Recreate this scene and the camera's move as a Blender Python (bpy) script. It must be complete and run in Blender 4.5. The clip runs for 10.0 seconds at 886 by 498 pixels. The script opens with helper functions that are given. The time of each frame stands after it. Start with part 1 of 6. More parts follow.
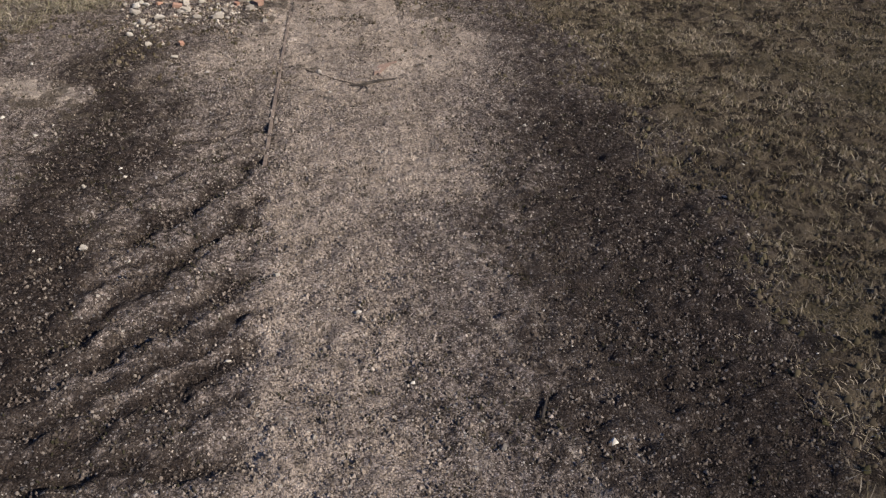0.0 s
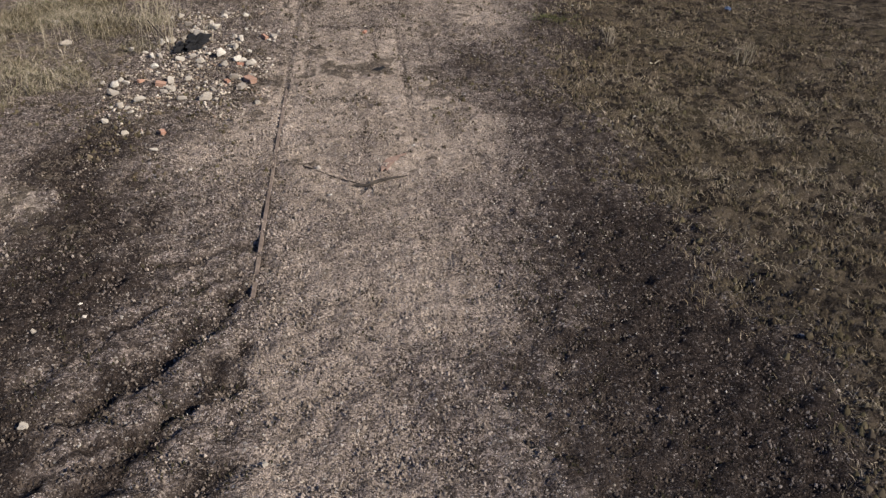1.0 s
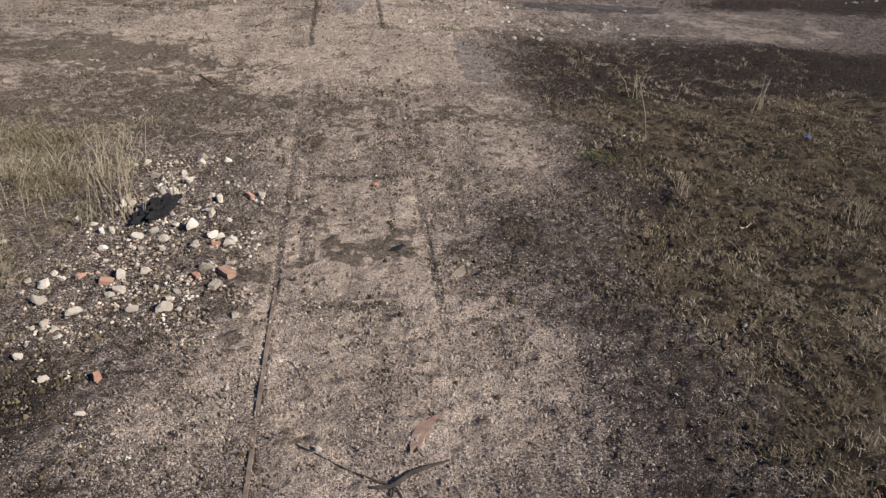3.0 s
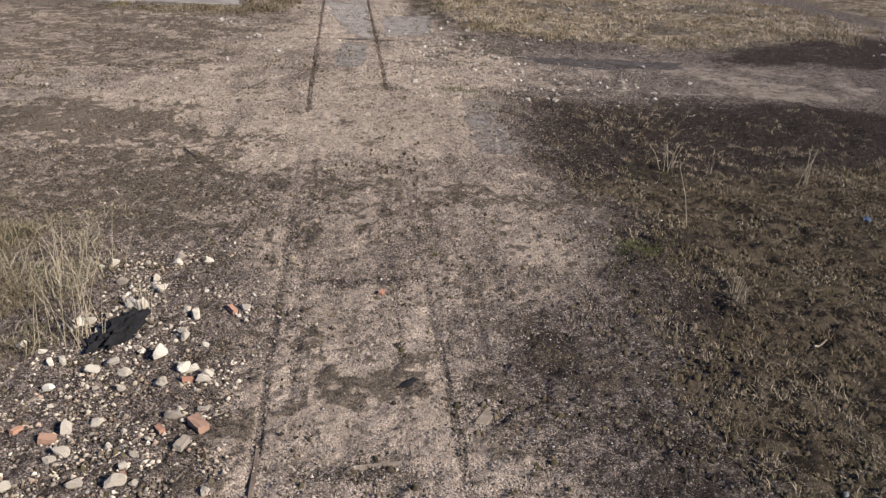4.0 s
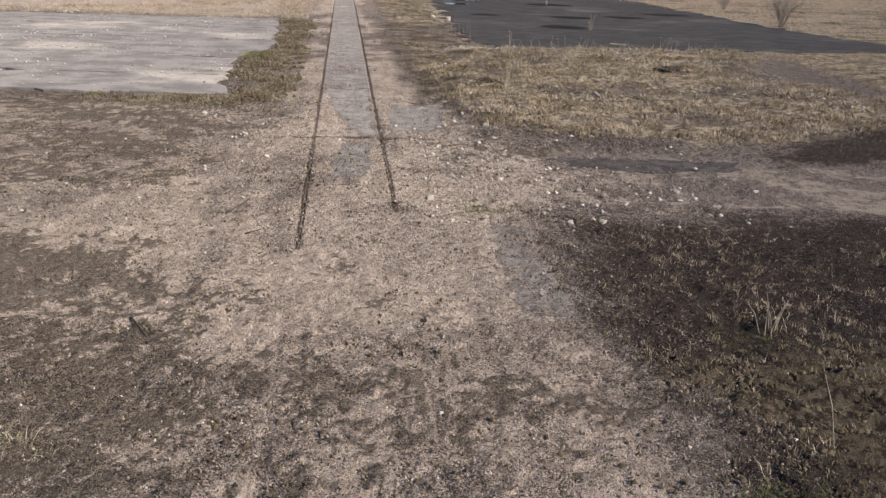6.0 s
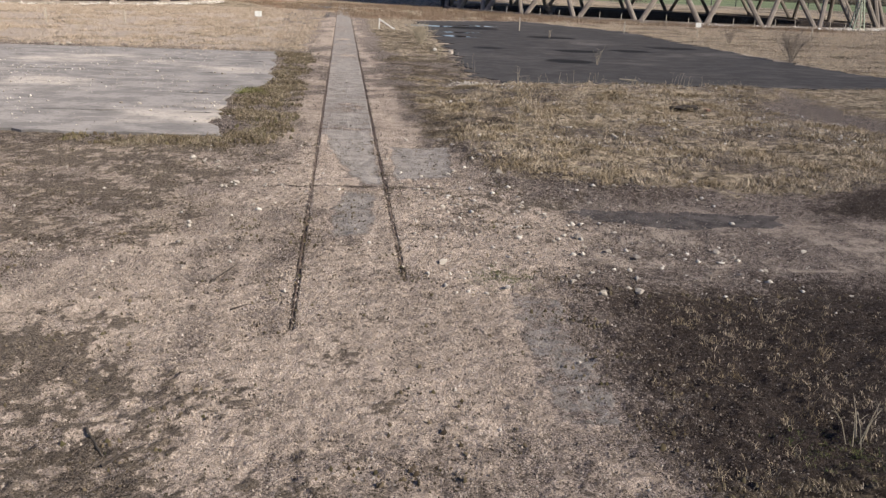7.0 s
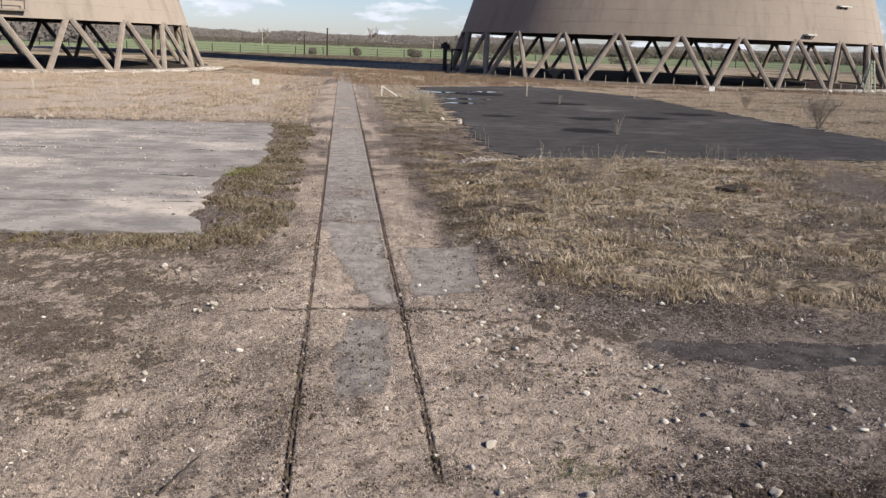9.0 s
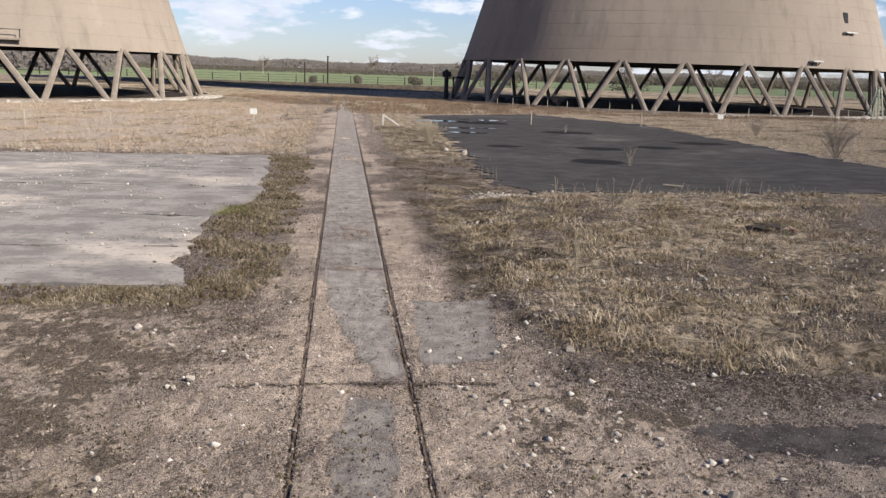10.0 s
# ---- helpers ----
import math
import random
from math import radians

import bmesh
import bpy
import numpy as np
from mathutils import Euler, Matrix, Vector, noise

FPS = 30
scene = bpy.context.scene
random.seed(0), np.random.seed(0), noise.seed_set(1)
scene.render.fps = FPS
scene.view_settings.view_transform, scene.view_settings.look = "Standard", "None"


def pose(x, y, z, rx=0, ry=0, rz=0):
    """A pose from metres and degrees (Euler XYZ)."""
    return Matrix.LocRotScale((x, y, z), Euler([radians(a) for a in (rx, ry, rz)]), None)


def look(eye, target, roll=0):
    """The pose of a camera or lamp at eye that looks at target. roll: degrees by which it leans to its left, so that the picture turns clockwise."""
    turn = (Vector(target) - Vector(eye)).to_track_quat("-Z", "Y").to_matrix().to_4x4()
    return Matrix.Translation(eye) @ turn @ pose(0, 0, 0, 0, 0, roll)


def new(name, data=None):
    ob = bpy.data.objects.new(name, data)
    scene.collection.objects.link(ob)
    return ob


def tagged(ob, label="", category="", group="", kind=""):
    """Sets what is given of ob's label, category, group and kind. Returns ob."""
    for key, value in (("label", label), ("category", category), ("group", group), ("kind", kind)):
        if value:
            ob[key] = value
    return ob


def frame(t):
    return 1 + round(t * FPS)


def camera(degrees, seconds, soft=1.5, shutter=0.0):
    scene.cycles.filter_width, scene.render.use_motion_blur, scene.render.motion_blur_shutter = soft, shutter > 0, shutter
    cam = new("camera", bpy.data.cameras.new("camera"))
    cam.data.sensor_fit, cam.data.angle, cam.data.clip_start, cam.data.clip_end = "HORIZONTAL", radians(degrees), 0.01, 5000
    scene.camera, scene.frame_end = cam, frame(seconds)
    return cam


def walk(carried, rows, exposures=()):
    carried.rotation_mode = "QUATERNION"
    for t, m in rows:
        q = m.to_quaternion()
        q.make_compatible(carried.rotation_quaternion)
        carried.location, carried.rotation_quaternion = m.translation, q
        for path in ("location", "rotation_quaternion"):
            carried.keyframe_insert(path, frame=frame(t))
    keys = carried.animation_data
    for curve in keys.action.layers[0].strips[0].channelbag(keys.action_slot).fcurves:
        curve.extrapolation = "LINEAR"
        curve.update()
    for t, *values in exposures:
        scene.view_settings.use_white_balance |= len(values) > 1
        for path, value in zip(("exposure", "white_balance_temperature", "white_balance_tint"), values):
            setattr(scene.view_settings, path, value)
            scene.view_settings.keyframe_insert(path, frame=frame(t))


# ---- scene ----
cam = camera(50.5, 10.0, 1.4)
PATH = [
    (0, (-0.041, -2.401, 3.61), (0.172, -0.676, 2.621), 3.5),
    (0.5, (-0.055, -1.639, 3.651), (0.159, 0.102, 2.691), 3.5),
    (1, (-0.076, -0.802, 3.675), (0.14, 0.958, 2.751), 3.4),
    (1.5, (-0.092, -0.015, 3.714), (0.124, 1.762, 2.822), 3.3),
    (1.6, (-0.094, 0.157, 3.721), (0.116, 1.936, 2.833), 2.7),
    (2, (-0.117, 0.867, 3.78), (0.098, 2.66, 2.919), 3.2),
    (2.5, (-0.147, 1.707, 3.815), (0.071, 3.513, 2.985), 3.2),
    (2.6, (-0.157, 1.895, 3.827), (0.061, 3.706, 3.006), 3.3),
    (2.7, (-0.166, 2.063, 3.83), (0.054, 3.875, 3.012), 3.2),
    (3.8, (-0.173, 4.008, 3.897), (0.048, 5.851, 3.152), 3.0),
    (4, (-0.157, 4.372, 3.905), (0.062, 6.221, 3.174), 2.9),
    (4.5, (-0.149, 5.274, 3.938), (0.07, 7.134, 3.239), 2.8),
    (5, (-0.132, 6.251, 3.988), (0.084, 8.123, 3.318), 2.7),
    (5.5, (-0.128, 7.184, 4.019), (0.088, 9.066, 3.378), 2.6),
    (6, (-0.128, 8.185, 4.051), (0.087, 10.078, 3.442), 2.3),
    (6.2, (-0.151, 8.608, 4.049), (0.07, 10.504, 3.451), 2.3),
    (7.3, (-0.174, 10.698, 4.095), (0.044, 12.614, 3.564), 2.5),
    (7.5, (-0.164, 11.09, 4.114), (0.051, 13.01, 3.595), 2.3),
    (8, (-0.191, 12.146, 4.143), (0.025, 14.074, 3.655), 2.2),
    (8.5, (-0.219, 13.128, 4.161), (-0.002, 15.062, 3.703), 2.1),
    (8.9, (-0.253, 14.0, 4.175), (-0.029, 15.941, 3.744), 1.6),
    (9, (-0.248, 14.229, 4.175), (-0.031, 16.171, 3.749), 2.0),
    (9.3, (-0.243, 14.854, 4.186), (-0.031, 16.8, 3.774), 2.2),
    (9.5, (-0.247, 15.276, 4.194), (-0.031, 17.224, 3.797), 2.0),
    (10, (-0.219, 16.444, 4.213), (-0.004, 18.397, 3.842), 1.8),
]
walk(cam, [(t, look(eye, target, roll)) for t, eye, target, roll in PATH], [(0.0, 0.32), (2.5, 0.42), (4.5, 0.54), (7.0, 0.56), (10.0, 0.56)])

# ---- world, sun and exposure ----
SUN_ELEVATION = 31.0
SUN_AZIMUTH = (0.72, -0.694)      # horizontal direction towards the sun


def make_world():
    w = bpy.data.worlds.new("sky_world")
    scene.world = w
    w.use_nodes = True
    nt = w.node_tree
    nt.nodes.clear()
    out = nt.nodes.new("ShaderNodeOutputWorld")
    bg = nt.nodes.new("ShaderNodeBackground")
    sky = nt.nodes.new("ShaderNodeTexSky")
    sky.sky_type = "NISHITA"
    sky.sun_disc = False
    sky.sun_elevation = radians(SUN_ELEVATION)
    sky.sun_rotation = math.atan2(SUN_AZIMUTH[0], SUN_AZIMUTH[1])
    sky.air_density, sky.dust_density, sky.ozone_density = 1.0, 0.3, 2.5
    # broken cumulus, laid over the sky on a plane far above
    tc = nt.nodes.new("ShaderNodeTexCoord")
    sep = nt.nodes.new("ShaderNodeSeparateXYZ")
    nt.links.new(tc.outputs["Generated"], sep.inputs[0])
    zz = nt.nodes.new("ShaderNodeMath")
    zz.operation = "ADD"
    zz.inputs[1].default_value = 0.30
    nt.links.new(sep.outputs["Z"], zz.inputs[0])
    div = nt.nodes.new("ShaderNodeVectorMath")
    div.operation = "DIVIDE"
    comb = nt.nodes.new("ShaderNodeCombineXYZ")
    for i in range(3):
        nt.links.new(zz.outputs[0], comb.inputs[i])
    nt.links.new(tc.outputs["Generated"], div.inputs[0])
    nt.links.new(comb.outputs[0], div.inputs[1])
    noi = nt.nodes.new("ShaderNodeTexNoise")
    noi.inputs["Scale"].default_value = 4.6
    noi.inputs["Detail"].default_value = 8
    noi.inputs["Roughness"].default_value = 0.56
    nt.links.new(div.outputs[0], noi.inputs["Vector"])
    ramp = nt.nodes.new("ShaderNodeValToRGB")
    ramp.color_ramp.elements[0].position = 0.50
    ramp.color_ramp.elements[0].color = (0, 0, 0, 1)
    ramp.color_ramp.elements[1].position = 0.585
    ramp.color_ramp.elements[1].color = (1, 1, 1, 1)
    # the cumulus lies in a band low over the horizon and thins out above
    thin = nt.nodes.new("ShaderNodeMapRange")
    thin.inputs["From Min"].default_value, thin.inputs["From Max"].default_value = 0.12, 0.42
    thin.inputs["To Min"].default_value, thin.inputs["To Max"].default_value = 0.0, 0.16
    nt.links.new(sep.outputs["Z"], thin.inputs["Value"])
    less = nt.nodes.new("ShaderNodeMath")
    less.operation = "SUBTRACT"
    nt.links.new(noi.outputs["Fac"], less.inputs[0])
    nt.links.new(thin.outputs["Result"], less.inputs[1])
    nt.links.new(less.outputs[0], ramp.inputs[0])
    noi2 = nt.nodes.new("ShaderNodeTexNoise")
    noi2.inputs["Scale"].default_value = 7.0
    noi2.inputs["Detail"].default_value = 5
    nt.links.new(div.outputs[0], noi2.inputs["Vector"])
    ccol = nt.nodes.new("ShaderNodeMix")
    ccol.data_type = "RGBA"
    ccol.inputs["A"].default_value = (5.6, 6.3, 8.2, 1)
    ccol.inputs["B"].default_value = (12.6, 12.8, 13.4, 1)
    nt.links.new(noi2.outputs["Fac"], ccol.inputs["Factor"])
    mix = nt.nodes.new("ShaderNodeMix")
    mix.data_type = "RGBA"
    fac = nt.nodes.new("ShaderNodeMath")
    fac.operation = "MULTIPLY"
    fac.inputs[1].default_value = 0.85
    nt.links.new(ramp.outputs[0], fac.inputs[0])
    nt.links.new(fac.outputs[0], mix.inputs["Factor"])
    tint = nt.nodes.new("ShaderNodeMix")
    tint.data_type, tint.blend_type = "RGBA", "MULTIPLY"
    tint.inputs["Factor"].default_value = 1.0
    tint.inputs["B"].default_value = (0.94, 1.0, 1.34, 1)
    nt.links.new(sky.outputs[0], tint.inputs["A"])
    nt.links.new(tint.outputs["Result"], mix.inputs["A"])
    nt.links.new(ccol.outputs["Result"], mix.inputs["B"])
    nt.links.new(mix.outputs["Result"], bg.inputs["Color"])
    bg.inputs["Strength"].default_value = 0.065
    nt.links.new(bg.outputs[0], out.inputs["Surface"])


make_world()
sun_data = bpy.data.lights.new("sun", "SUN")
sun_data.energy, sun_data.angle, sun_data.color = 5.0, radians(0.55), (1.0, 0.93, 0.82)
sun = new("sun", sun_data)
_h = math.cos(radians(SUN_ELEVATION))
sun.matrix_world = look((SUN_AZIMUTH[0] * _h * 300, SUN_AZIMUTH[1] * _h * 300, math.sin(radians(SUN_ELEVATION)) * 300), (0, 0, 0))


# ---- materials ----
def material(name):
    m = bpy.data.materials.new(name)
    m.use_nodes = True
    nt = m.node_tree
    nt.nodes.clear()
    out = nt.nodes.new("ShaderNodeOutputMaterial")
    b = nt.nodes.new("ShaderNodeBsdfPrincipled")
    nt.links.new(b.outputs[0], out.inputs["Surface"])
    b.inputs["Diffuse Roughness"].default_value = 1.0
    b.inputs["Specular IOR Level"].default_value = 0.25
    return m, nt, b


def node(nt, kind, **values):
    n = nt.nodes.new(kind)
    for k, v in values.items():
        n.inputs[k.replace("_", " ")].default_value = v
    return n


def wire(nt, a, b):
    nt.links.new(a, b)


def coords(nt):
    return nt.nodes.new("ShaderNodeTexCoord").outputs["Object"]


def noise_tex(nt, vec, scale, detail=4, rough=0.55):
    n = node(nt, "ShaderNodeTexNoise", Scale=scale, Detail=detail, Roughness=rough)
    wire(nt, vec, n.inputs["Vector"])
    return n.outputs["Fac"]


def voronoi(nt, vec, scale, what="Distance", feature="F1"):
    n = node(nt, "ShaderNodeTexVoronoi", Scale=scale)
    n.feature = feature
    wire(nt, vec, n.inputs["Vector"])
    return n.outputs[what]


def mixc(nt, fac, a, b, blend="MIX"):
    n = nt.nodes.new("ShaderNodeMix")
    n.data_type = "RGBA"
    n.blend_type = blend
    for sock, v in ((n.inputs["Factor"], fac), (n.inputs["A"], a), (n.inputs["B"], b)):
        if isinstance(v, (int, float)):
            sock.default_value = v
        elif isinstance(v, tuple):
            sock.default_value = (*v, 1) if len(v) == 3 else v
        else:
            wire(nt, v, sock)
    return n.outputs["Result"]


def calc(nt, op, a, b=0.0, clamp=False):
    n = nt.nodes.new("ShaderNodeMath")
    n.operation = op
    n.use_clamp = clamp
    for sock, v in ((n.inputs[0], a), (n.inputs[1], b)):
        if isinstance(v, (int, float)):
            sock.default_value = v
        else:
            wire(nt, v, sock)
    return n.outputs[0]


def remap(nt, v, lo, hi, a=0.0, b=1.0):
    n = node(nt, "ShaderNodeMapRange", From_Min=lo, From_Max=hi, To_Min=a, To_Max=b)
    n.interpolation_type = "SMOOTHSTEP"
    wire(nt, v, n.inputs["Value"])
    return n.outputs["Result"]


def bump(nt, b, height, distance, strength=1.0):
    n = node(nt, "ShaderNodeBump", Strength=strength, Distance=distance)
    wire(nt, height, n.inputs["Height"])
    wire(nt, n.outputs[0], b.inputs["Normal"])


def simple(name, dark, light, scale, rough=0.85, metal=0.0, bump_d=0.004, fine=None, spots=None):
    """Two-scale noise between two colours, with relief."""
    m, nt, b = material(name)
    v = coords(nt)
    c = mixc(nt, remap(nt, noise_tex(nt, v, scale, 5), 0.3, 0.7), dark, light)
    f = noise_tex(nt, v, fine or scale * 9, 6, 0.65)
    c = mixc(nt, remap(nt, f, 0.35, 0.75, 0.0, 0.45), c, tuple(x * 0.45 for x in dark))
    if spots:
        c = mixc(nt, remap(nt, noise_tex(nt, v, scale * 2.7, 3), 0.58, 0.66, 0, 0.8), c, spots)
    wire(nt, c, b.inputs["Base Color"])
    b.inputs["Roughness"].default_value = rough
    b.inputs["Metallic"].default_value = metal
    bump(nt, b, f, bump_d)
    return m


def per_object(name, colours, scale=30, rough=0.9, bump_d=0.004):
    """A surface whose colour differs from object to object."""
    m, nt, b = material(name)
    v = coords(nt)
    info = nt.nodes.new("ShaderNodeObjectInfo")
    ramp = nt.nodes.new("ShaderNodeValToRGB")
    els = ramp.color_ramp.elements
    for i, c in enumerate(colours):
        e = els[i] if i < 2 else els.new(1.0)
        e.position = i / (len(colours) - 1)
        e.color = (*c, 1)
    wire(nt, info.outputs["Random"], ramp.inputs[0])
    f = noise_tex(nt, v, scale, 6, 0.62)
    c = mixc(nt, remap(nt, f, 0.35, 0.7, 0.0, 0.55), ramp.outputs[0], (0.11, 0.095, 0.08))
    wire(nt, c, b.inputs["Base Color"])
    b.inputs["Roughness"].default_value = rough
    bump(nt, b, f, bump_d)
    return m


def per_island(name, colours, rough=0.9, patch=(0.55, 0.52, 0.46)):
    m, nt, b = material(name)
    geo = nt.nodes.new("ShaderNodeNewGeometry")
    ramp = nt.nodes.new("ShaderNodeValToRGB")
    els = ramp.color_ramp.elements
    for i, c in enumerate(colours):
        e = els[i] if i < 2 else els.new(1.0)
        e.position = i / (len(colours) - 1)
        e.color = (*c, 1)
    wire(nt, geo.outputs["Random Per Island"], ramp.inputs[0])
    v = coords(nt)
    c = mixc(nt, remap(nt, noise_tex(nt, v, 0.9, 4), 0.40, 0.60, 0.0, 0.75), ramp.outputs[0], mixc(nt, 1.0, ramp.outputs[0], patch, "MULTIPLY"))
    wire(nt, c, b.inputs["Base Color"])
    b.inputs["Roughness"].default_value = rough
    b.inputs["Specular IOR Level"].default_value = 0.15
    return m


def ground_material():
    m, nt, b = material("ground_surface")
    v = coords(nt)
    zones = []
    for name in ("zone_a", "zone_b", "zone_c"):
        a = nt.nodes.new("ShaderNodeAttribute")
        a.attribute_name = name
        s = nt.nodes.new("ShaderNodeSeparateColor")
        wire(nt, a.outputs["Color"], s.inputs[0])
        zones += [s.outputs[0], s.outputs[1], s.outputs[2], a.outputs["Alpha"]]
    sand_w, ash_w, moss_w, straw_w, conc_w, asph_w, pale_w, red_w, field_w, _, crust_w, tuft_id = zones
    big = noise_tex(nt, v, 0.55, 5, 0.6)
    mid = noise_tex(nt, v, 2.6, 6, 0.66)
    blot = noise_tex(nt, v, 6.5, 5, 0.7)
    fine = noise_tex(nt, v, 19.0, 5, 0.75)
    grit = noise_tex(nt, v, 75.0, 3, 0.65)
    stones = voronoi(nt, v, 85.0, "Distance")
    scol = nt.nodes.new("ShaderNodeSeparateColor")
    wire(nt, voronoi(nt, v, 85.0, "Color"), scol.inputs[0])
    chip = nt.nodes.new("ShaderNodeSeparateColor")
    wire(nt, voronoi(nt, v, 30.0, "Color"), chip.inputs[0])
    specks = calc(nt, "MULTIPLY", remap(nt, scol.outputs[2], 0.80, 0.92), remap(nt, stones, 0.35, 0.55, 1.0, 0.0))
    chip_d = voronoi(nt, v, 30.0, "Distance")
    chips = calc(nt, "MULTIPLY", remap(nt, chip.outputs[0], 0.90, 0.94), remap(nt, chip_d, 0.30, 0.42, 1.0, 0.0))
    ragged = calc(nt, "ADD", calc(nt, "ADD", calc(nt, "MULTIPLY", calc(nt, "SUBTRACT", mid, 0.5), 1.2),
                                  calc(nt, "MULTIPLY", calc(nt, "SUBTRACT", fine, 0.5), 1.0)),
                  calc(nt, "MULTIPLY", calc(nt, "SUBTRACT", blot, 0.5), 1.2))

    def cover(w, lo=0.36, hi=0.64):
        return remap(nt, calc(nt, "ADD", w, ragged), lo, hi)

    grain = calc(nt, "ADD", calc(nt, "MULTIPLY", calc(nt, "SUBTRACT", fine, 0.5), 1.5),
                 calc(nt, "ADD", calc(nt, "MULTIPLY", calc(nt, "SUBTRACT", scol.outputs[0], 0.5), 0.35), calc(nt, "MULTIPLY", calc(nt, "SUBTRACT", blot, 0.5), 0.7)))

    def sprinkle(w, lo=0.28, hi=0.72):
        return remap(nt, calc(nt, "ADD", w, grain), lo, hi)

    gravel = mixc(nt, remap(nt, scol.outputs[0], 0.1, 0.9), GRAVEL_DARK, GRAVEL_LIGHT)
    gravel = mixc(nt, remap(nt, blot, 0.50, 0.60, 0, 0.75), gravel, (0.036, 0.028, 0.024))
    # dark specks for the shaded gaps between stones, put into the gravel colour
    gravel = mixc(nt, remap(nt, fine, 0.46, 0.60, 0, 0.80), gravel, (0.034, 0.026, 0.022))
    gravel = mixc(nt, chips, gravel, (0.46, 0.41, 0.36))
    gravel = mixc(nt, specks, gravel, (0.52, 0.45, 0.40))
    sand = mixc(nt, remap(nt, grit, 0.36, 0.62), SAND_DARK, SAND_LIGHT)
    sand = mixc(nt, remap(nt, mid, 0.40, 0.62, 0.0, 0.45), sand, (0.23, 0.180, 0.142))
    sand = mixc(nt, remap(nt, fine, 0.53, 0.66, 0, 0.45), sand, (0.110, 0.085, 0.066))
    sand = mixc(nt, remap(nt, blot, 0.55, 0.63, 0, 0.6), sand, (0.070, 0.055, 0.040))
    sand = mixc(nt, calc(nt, "MULTIPLY", chips, 0.7), sand, (0.50, 0.45, 0.39))
    ash = mixc(nt, remap(nt, fine, 0.38, 0.62), (0.016, 0.0118, 0.0098), (0.056, 0.0415, 0.034))
    ash = mixc(nt, remap(nt, scol.outputs[1], 0.82, 0.97, 0, 0.35), ash, (0.15, 0.125, 0.11))
    ash = mixc(nt, calc(nt, "MULTIPLY", chips, 0.6), ash, (0.34, 0.30, 0.27))
    ash = mixc(nt, calc(nt, "MULTIPLY", specks, 0.4), ash, (0.30, 0.255, 0.225))
    moss = mixc(nt, remap(nt, calc(nt, "ADD", calc(nt, "MULTIPLY", mid, 0.6), calc(nt, "MULTIPLY", tuft_id, 0.4)), 0.36, 0.66), (0.028, 0.021, 0.015), (0.135, 0.104, 0.070))
    moss = mixc(nt, remap(nt, big, 0.52, 0.64, 0, 0.5), moss, (0.105, 0.086, 0.048))
    moss = mixc(nt, remap(nt, fine, 0.54, 0.66, 0, 0.6), moss, (0.20, 0.155, 0.112))
    straw = mixc(nt, remap(nt, mid, 0.38, 0.62), (0.14, 0.110, 0.074), (0.50, 0.402, 0.290))
    straw = mixc(nt, remap(nt, calc(nt, "ADD", calc(nt, "MULTIPLY", blot, 0.7), calc(nt, "MULTIPLY", tuft_id, 0.3)), 0.50, 0.62, 0, 0.85), straw, (0.060, 0.047, 0.030))
    straw = mixc(nt, remap(nt, fine, 0.52, 0.64, 0, 0.6), straw, (0.050, 0.040, 0.028))
    red = mixc(nt, remap(nt, mid, 0.38, 0.62), (0.17, 0.095, 0.060), (0.28, 0.18, 0.12))
    conc = mixc(nt, remap(nt, mid, 0.40, 0.60), (0.175, 0.156, 0.142), (0.255, 0.228, 0.206))
    conc = mixc(nt, remap(nt, fine, 0.53, 0.66, 0, 0.55), conc, (0.32, 0.268, 0.215))
    conc = mixc(nt, remap(nt, blot, 0.56, 0.66, 0, 0.5), conc, (0.070, 0.062, 0.056))
    asph = mixc(nt, remap(nt, mid, 0.40, 0.62), (0.050, 0.043, 0.041), (0.100, 0.087, 0.081))
    asph = mixc(nt, chips, asph, (0.25, 0.23, 0.21))
    pale = mixc(nt, remap(nt, grit, 0.36, 0.62), (0.27, 0.217, 0.175), (0.52, 0.436, 0.365))
    pale = mixc(nt, remap(nt, fine, 0.52, 0.63, 0, 0.6), pale, (0.10, 0.08, 0.065))
    grassfield = mixc(nt, remap(nt, big, 0.3, 0.7), (0.110, 0.135, 0.070), (0.145, 0.165, 0.090))
    c = gravel
    c = mixc(nt, cover(pale_w), c, pale)
    c = mixc(nt, cover(straw_w), c, straw)
    c = mixc(nt, sprinkle(moss_w), c, moss)
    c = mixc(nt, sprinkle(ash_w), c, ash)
    c = mixc(nt, cover(red_w), c, red)
    c = mixc(nt, cover(field_w), c, grassfield)
    c = mixc(nt, cover(asph_w, 0.46, 0.54), c, asph)
    c = mixc(nt, cover(conc_w, 0.44, 0.56), c, conc)
    c = mixc(nt, sprinkle(sand_w, 0.22, 0.66), c, sand)
    # crusts of dark moss with ragged outlines
    crust = remap(nt, calc(nt, "ADD", crust_w, calc(nt, "MULTIPLY", calc(nt, "SUBTRACT", fine, 0.5), 1.1)), 0.25, 0.75, 0, 0.80)
    crust_c = mixc(nt, remap(nt, calc(nt, "ADD", calc(nt, "MULTIPLY", fine, 0.75), calc(nt, "MULTIPLY", scol.outputs[0], 0.25)), 0.38, 0.64), (0.026, 0.020, 0.015), (0.170, 0.134, 0.102))
    crust_c = mixc(nt, remap(nt, big, 0.50, 0.60, 0, 0.5), crust_c, (0.085, 0.068, 0.048))
    crust_c = mixc(nt, calc(nt, "MULTIPLY", specks, 0.6), crust_c, (0.40, 0.35, 0.30))
    c = mixc(nt, crust, c, crust_c)
    wire(nt, c, b.inputs["Base Color"])
    b.inputs["Roughness"].default_value = 0.95
    b.inputs["Specular IOR Level"].default_value = 0.08
